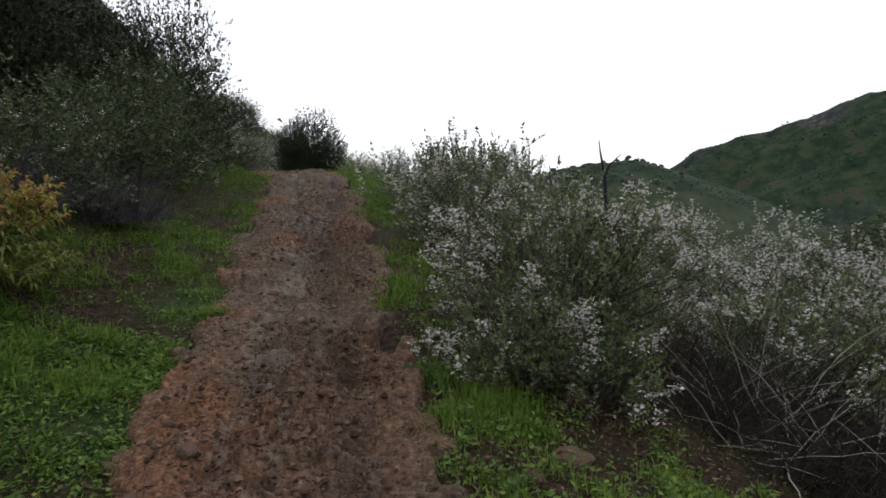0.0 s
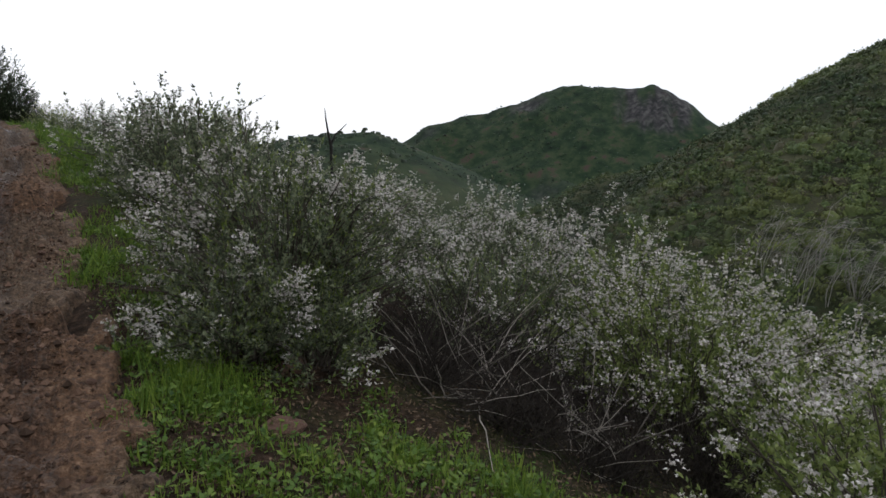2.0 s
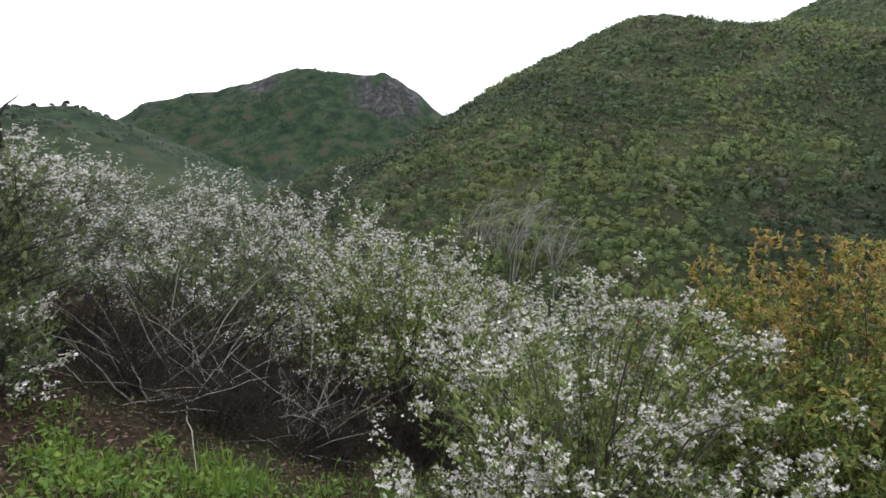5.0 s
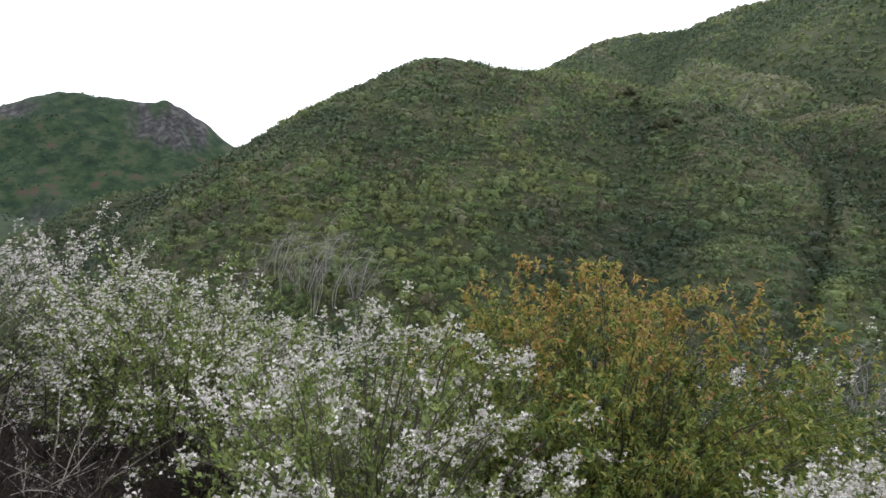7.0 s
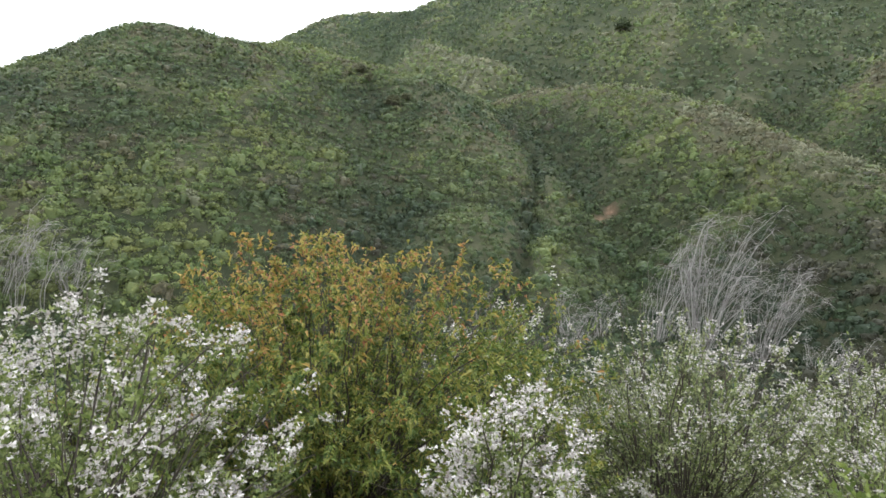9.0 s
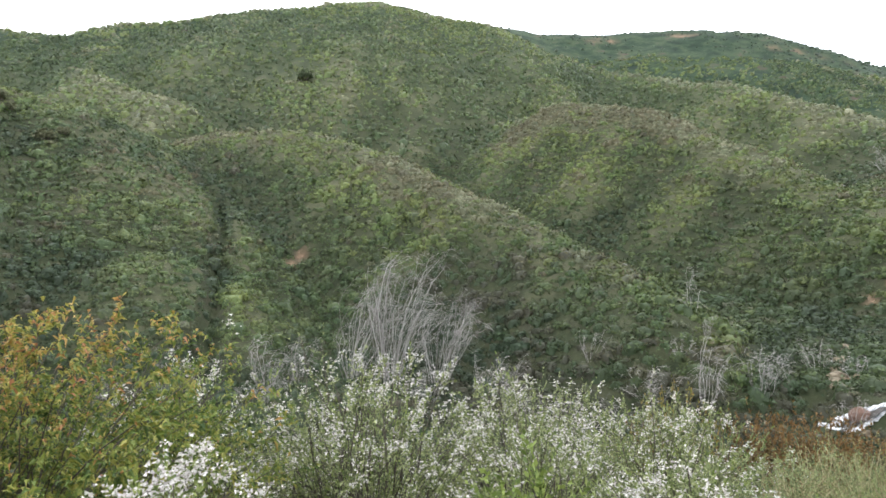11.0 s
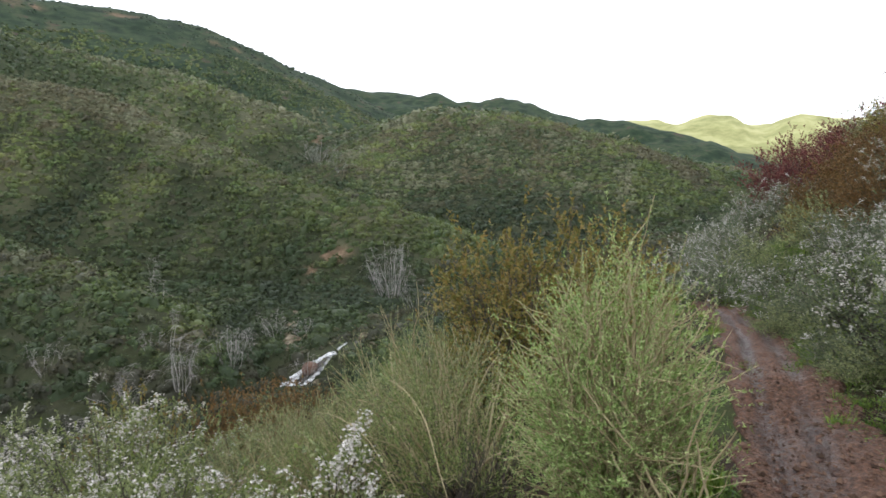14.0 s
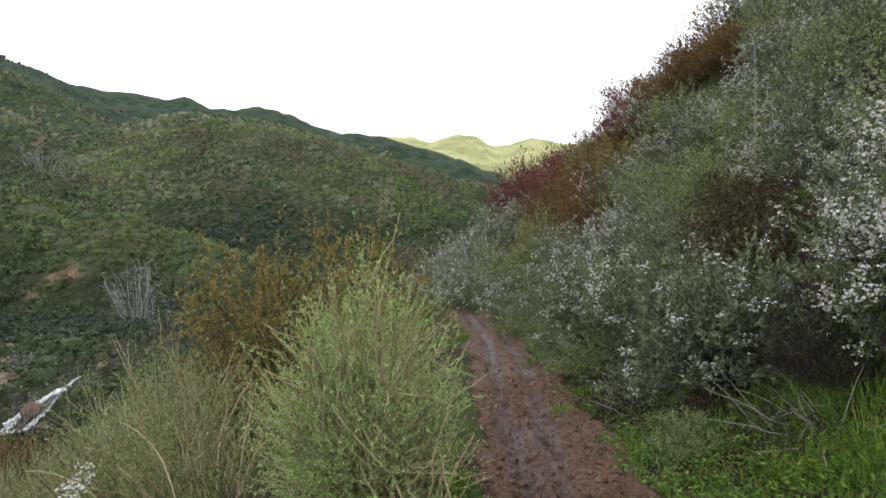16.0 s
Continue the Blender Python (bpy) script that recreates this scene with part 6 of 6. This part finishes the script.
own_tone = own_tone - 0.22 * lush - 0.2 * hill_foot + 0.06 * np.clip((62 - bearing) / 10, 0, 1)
is_pale = (ridge * 0.6 * np.clip((np.hypot(near_c[:, 0], near_c[:, 1]) - 92) / 40, 0.15, 1) > chance) | (chance > 0.985)
is_rust = ~is_pale & ((pick > 1.12) | ((off < 14) & (chance > 0.5)) | (off < 4.5) | ((off_spur < 20) & (chance < 0.15 + 0.5 * fractal(near_c[:, 0], near_c[:, 1], 11, 2, 52))) | (chance < 0.18 * fractal(near_c[:, 0], near_c[:, 1], 22, 2, 53)))
patchwork = fractal(near_c[:, 0], near_c[:, 1], 9, 3, 57)
is_pale |= (bearing > 150) & (patchwork > 0.3) & (chance < 0.55)
is_rust |= ~is_pale & (bearing > 150) & (patchwork < -0.1) & (chance > 0.5)
# the low slope over the creek is lush and dark, the knoll behind it dry and lighter
way = np.hypot(near_c[:, 0], near_c[:, 1])
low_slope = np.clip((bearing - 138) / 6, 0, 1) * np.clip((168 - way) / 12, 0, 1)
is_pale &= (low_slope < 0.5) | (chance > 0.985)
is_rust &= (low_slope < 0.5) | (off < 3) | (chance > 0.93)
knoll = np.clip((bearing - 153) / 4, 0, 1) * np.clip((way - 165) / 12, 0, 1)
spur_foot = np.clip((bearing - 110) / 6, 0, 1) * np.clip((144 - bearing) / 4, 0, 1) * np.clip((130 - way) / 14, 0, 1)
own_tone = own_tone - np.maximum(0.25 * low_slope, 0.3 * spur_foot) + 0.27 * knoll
pick = pick + 0.3 * knoll
for name, mask, mat, label in (("hillside_brush", ~is_pale & ~is_rust & (pick >= 0.3) & (pick < 0.68), M_SHRUB_MID, "dense green chaparral brush on the valley slopes"),
                               ("dark_brush", ~is_pale & ~is_rust & (pick < 0.3), M_SHRUB_DARK, "dark green brush on the valley slopes"),
                               ("bright_brush", ~is_pale & ~is_rust & (pick >= 0.68), M_SHRUB_BRIGHT, "olive and yellow-green brush on the valley slopes"),
                               ("pale_brush", is_pale, M_SHRUB_PALE, "pale grey-green brush along the spurs"), ("rust_brush", is_rust, M_SHRUB_RUST, "rust-brown dry brush on the valley slopes")):
    close = np.hypot(near_c[:, 0], near_c[:, 1]) < 135
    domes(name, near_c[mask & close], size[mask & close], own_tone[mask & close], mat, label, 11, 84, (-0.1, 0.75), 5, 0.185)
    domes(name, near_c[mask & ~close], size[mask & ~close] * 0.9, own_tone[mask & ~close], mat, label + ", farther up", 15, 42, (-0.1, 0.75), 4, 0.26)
far_c, size, own_tone = crowns(60, 192, 235, 480, 2.9)
clear = (bare(far_c[:, 0], far_c[:, 1]) < 0.35) & (own_tone + 0.6 * fractal(far_c[:, 0], far_c[:, 1], 60, 3, 18) > 0.05)
far_c, size, own_tone = far_c[clear], size[clear] * 0.84, own_tone[clear]
around = sum(land(far_c[:, 0] + 14 * math.cos(k), far_c[:, 1] + 14 * math.sin(k)) for k in (0.3, 1.35, 2.4, 3.44, 4.5, 5.5)) / 6
pale = np.clip((far_c[:, 2] - around) * 0.5 - 0.3 + 0.25 * fractal(far_c[:, 0], far_c[:, 1], 18, 2, 54), 0, 0.6) > np.random.default_rng(16).random(len(far_c))
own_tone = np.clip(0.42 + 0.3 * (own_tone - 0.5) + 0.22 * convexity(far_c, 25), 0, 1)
pale |= (np.degrees(np.arctan2(far_c[:, 0], far_c[:, 1])) > 148) & (fractal(far_c[:, 0], far_c[:, 1], 14, 3, 58) > 0.35)
zone = 1.4 * (own_tone - 0.5) + 1.0 * fractal(far_c[:, 0], far_c[:, 1], 55, 3, 28)
for name, mask, mat, label in (("distant_brush", ~pale & (zone < 0.1), M_SHRUB_MID, "low green brush on the farther hills"), ("distant_olive_brush", ~pale & (zone >= 0.1), M_SHRUB_BRIGHT, "low olive brush on the farther hills"),
                               ("distant_pale_brush", pale, M_SHRUB_PALE, "pale dry brush along the farther spurs")):
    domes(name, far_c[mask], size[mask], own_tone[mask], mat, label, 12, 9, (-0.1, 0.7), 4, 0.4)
for az0, az1, r0, r1, spread in ((4, 21, 400, 540, 0.55), (21, 46, 400, 760, 0.27), (100, 165, 480, 620, 0.3)):
    far_c, size, own_tone = crowns(az0, az1, r0, r1, 5.0)
    clear = (bare(far_c[:, 0], far_c[:, 1]) < 0.35) & (own_tone + 0.6 * fractal(far_c[:, 0], far_c[:, 1], 60, 3, 18) > 0.25) & ((np.degrees(np.arctan2(far_c[:, 0], far_c[:, 1])) < 37.5) | (far_c[:, 2] < 26) | (az0 > 50))
    domes("ridge_brush", far_c[clear], size[clear] * spread, own_tone[clear], M_SHRUB_FAR, "dark green brush on the far ridge", 17, 0, (-0.1, 0.7), 5)
bank_c, size, own_tone = crowns(325, 359, 56, 150, 2.6)
high = bank_c[:, 0] < trail_x(bank_c[:, 1]) - 2
domes("bank_brush", bank_c[high], size[high], own_tone[high], M_SHRUB_DARK, "dark green brush on the slope above the trail", 19, 40, (-0.1, 0.75), 6, 0.25)
slope_c, rng = scatter(9, 620, 20, 138, 22, 56, 1.6)
tufts("slope_brush", slope_c, rng.uniform(0.5, 0.9, len(slope_c)), 90, M_SHRUB_MID, "green brush on the slope below the trail", 13)

scrub_c, rng = scatter(10, 700, 138, 170, 13, 54, 1.5)
reddish = fractal(scrub_c[:, 0], scrub_c[:, 1], 7, 2, 71) + rng.normal(size=len(scrub_c)) * 0.2 > 0.0
domes("low_scrub", scrub_c[reddish], rng.uniform(0.2, 0.42, int(reddish.sum())), rng.random(int(reddish.sum())), M_SHRUB_RUST, "low red-brown scrub on the slope towards the creek", 20, 60)
domes("low_scrub", scrub_c[~reddish], rng.uniform(0.2, 0.42, int((~reddish).sum())), rng.random(int((~reddish).sum())), M_SHRUB_BRIGHT, "low green scrub on the slope towards the creek", 21, 60)

# ---- single shrubs that stand out on the hills ----
def hill_bush(x, y, r, mat, label, seed, leaves=800):
    rng = np.random.default_rng(seed)
    d = random_dirs(leaves, rng)
    d[:, 2] = np.abs(d[:, 2])
    c = d * r * [1, 1, 1.0] * (0.8 + 0.25 * value_noise(d[:, :1] * 2 + seed, d[:, 1:2] * 2, 1.0, 5)) * rng.uniform(0.6, 1.05, (leaves, 1)) + [0, 0, 0.3 * r]
    dd = random_dirs(leaves, rng)
    side = unit(np.cross(dd, random_dirs(leaves, rng)))
    ob = tagged(new("hill_shrub"), label, "bush")
    ob.location = (x, y, float(land(x, y)) + 0.2)
    part("foliage", mesh_of("foliage", *blades(c, dd, side, r * rng.uniform(0.12, 0.24, leaves), r * rng.uniform(0.1, 0.18, leaves)), mat, False, {"tone": np.full(leaves * 4, 0.4)}), ob)
    a = rng.uniform(0, 6.28, 9)
    p = np.stack([np.zeros((9, 3)) - [0, 0, 0.6], np.stack([np.cos(a), np.sin(a), np.ones(9)], -1) * r * 0.5], 1)
    part("branchwork", mesh_of("branchwork", *tubes(p, np.array([[0.14, 0.05]]) * np.ones((9, 1)), 4), M_TWIG, True), ob)


for i, (x, y, r) in enumerate([(286.6, -71.6, 4.2), (112, 438, 2.2), (121, 436, 1.8), (128, 433, 2.4), (58.5, -148, 2.2)]):
    hill_bush(x, y, r * (0.7 if y < -150 else 1), M_SHRUB_DARK, "single dark green round shrub on the hill", 500 + i)
for i, (x, y, r) in enumerate([(158.7, 16.3, 3.2), (162, 13, 2.4), (175.7, 26.6, 3.0), (171, 24, 2.4)]):
    hill_bush(x, y, r * 0.7, M_SHRUB_PALE, "single grey-green shrub standing out on the hill", 520 + i)
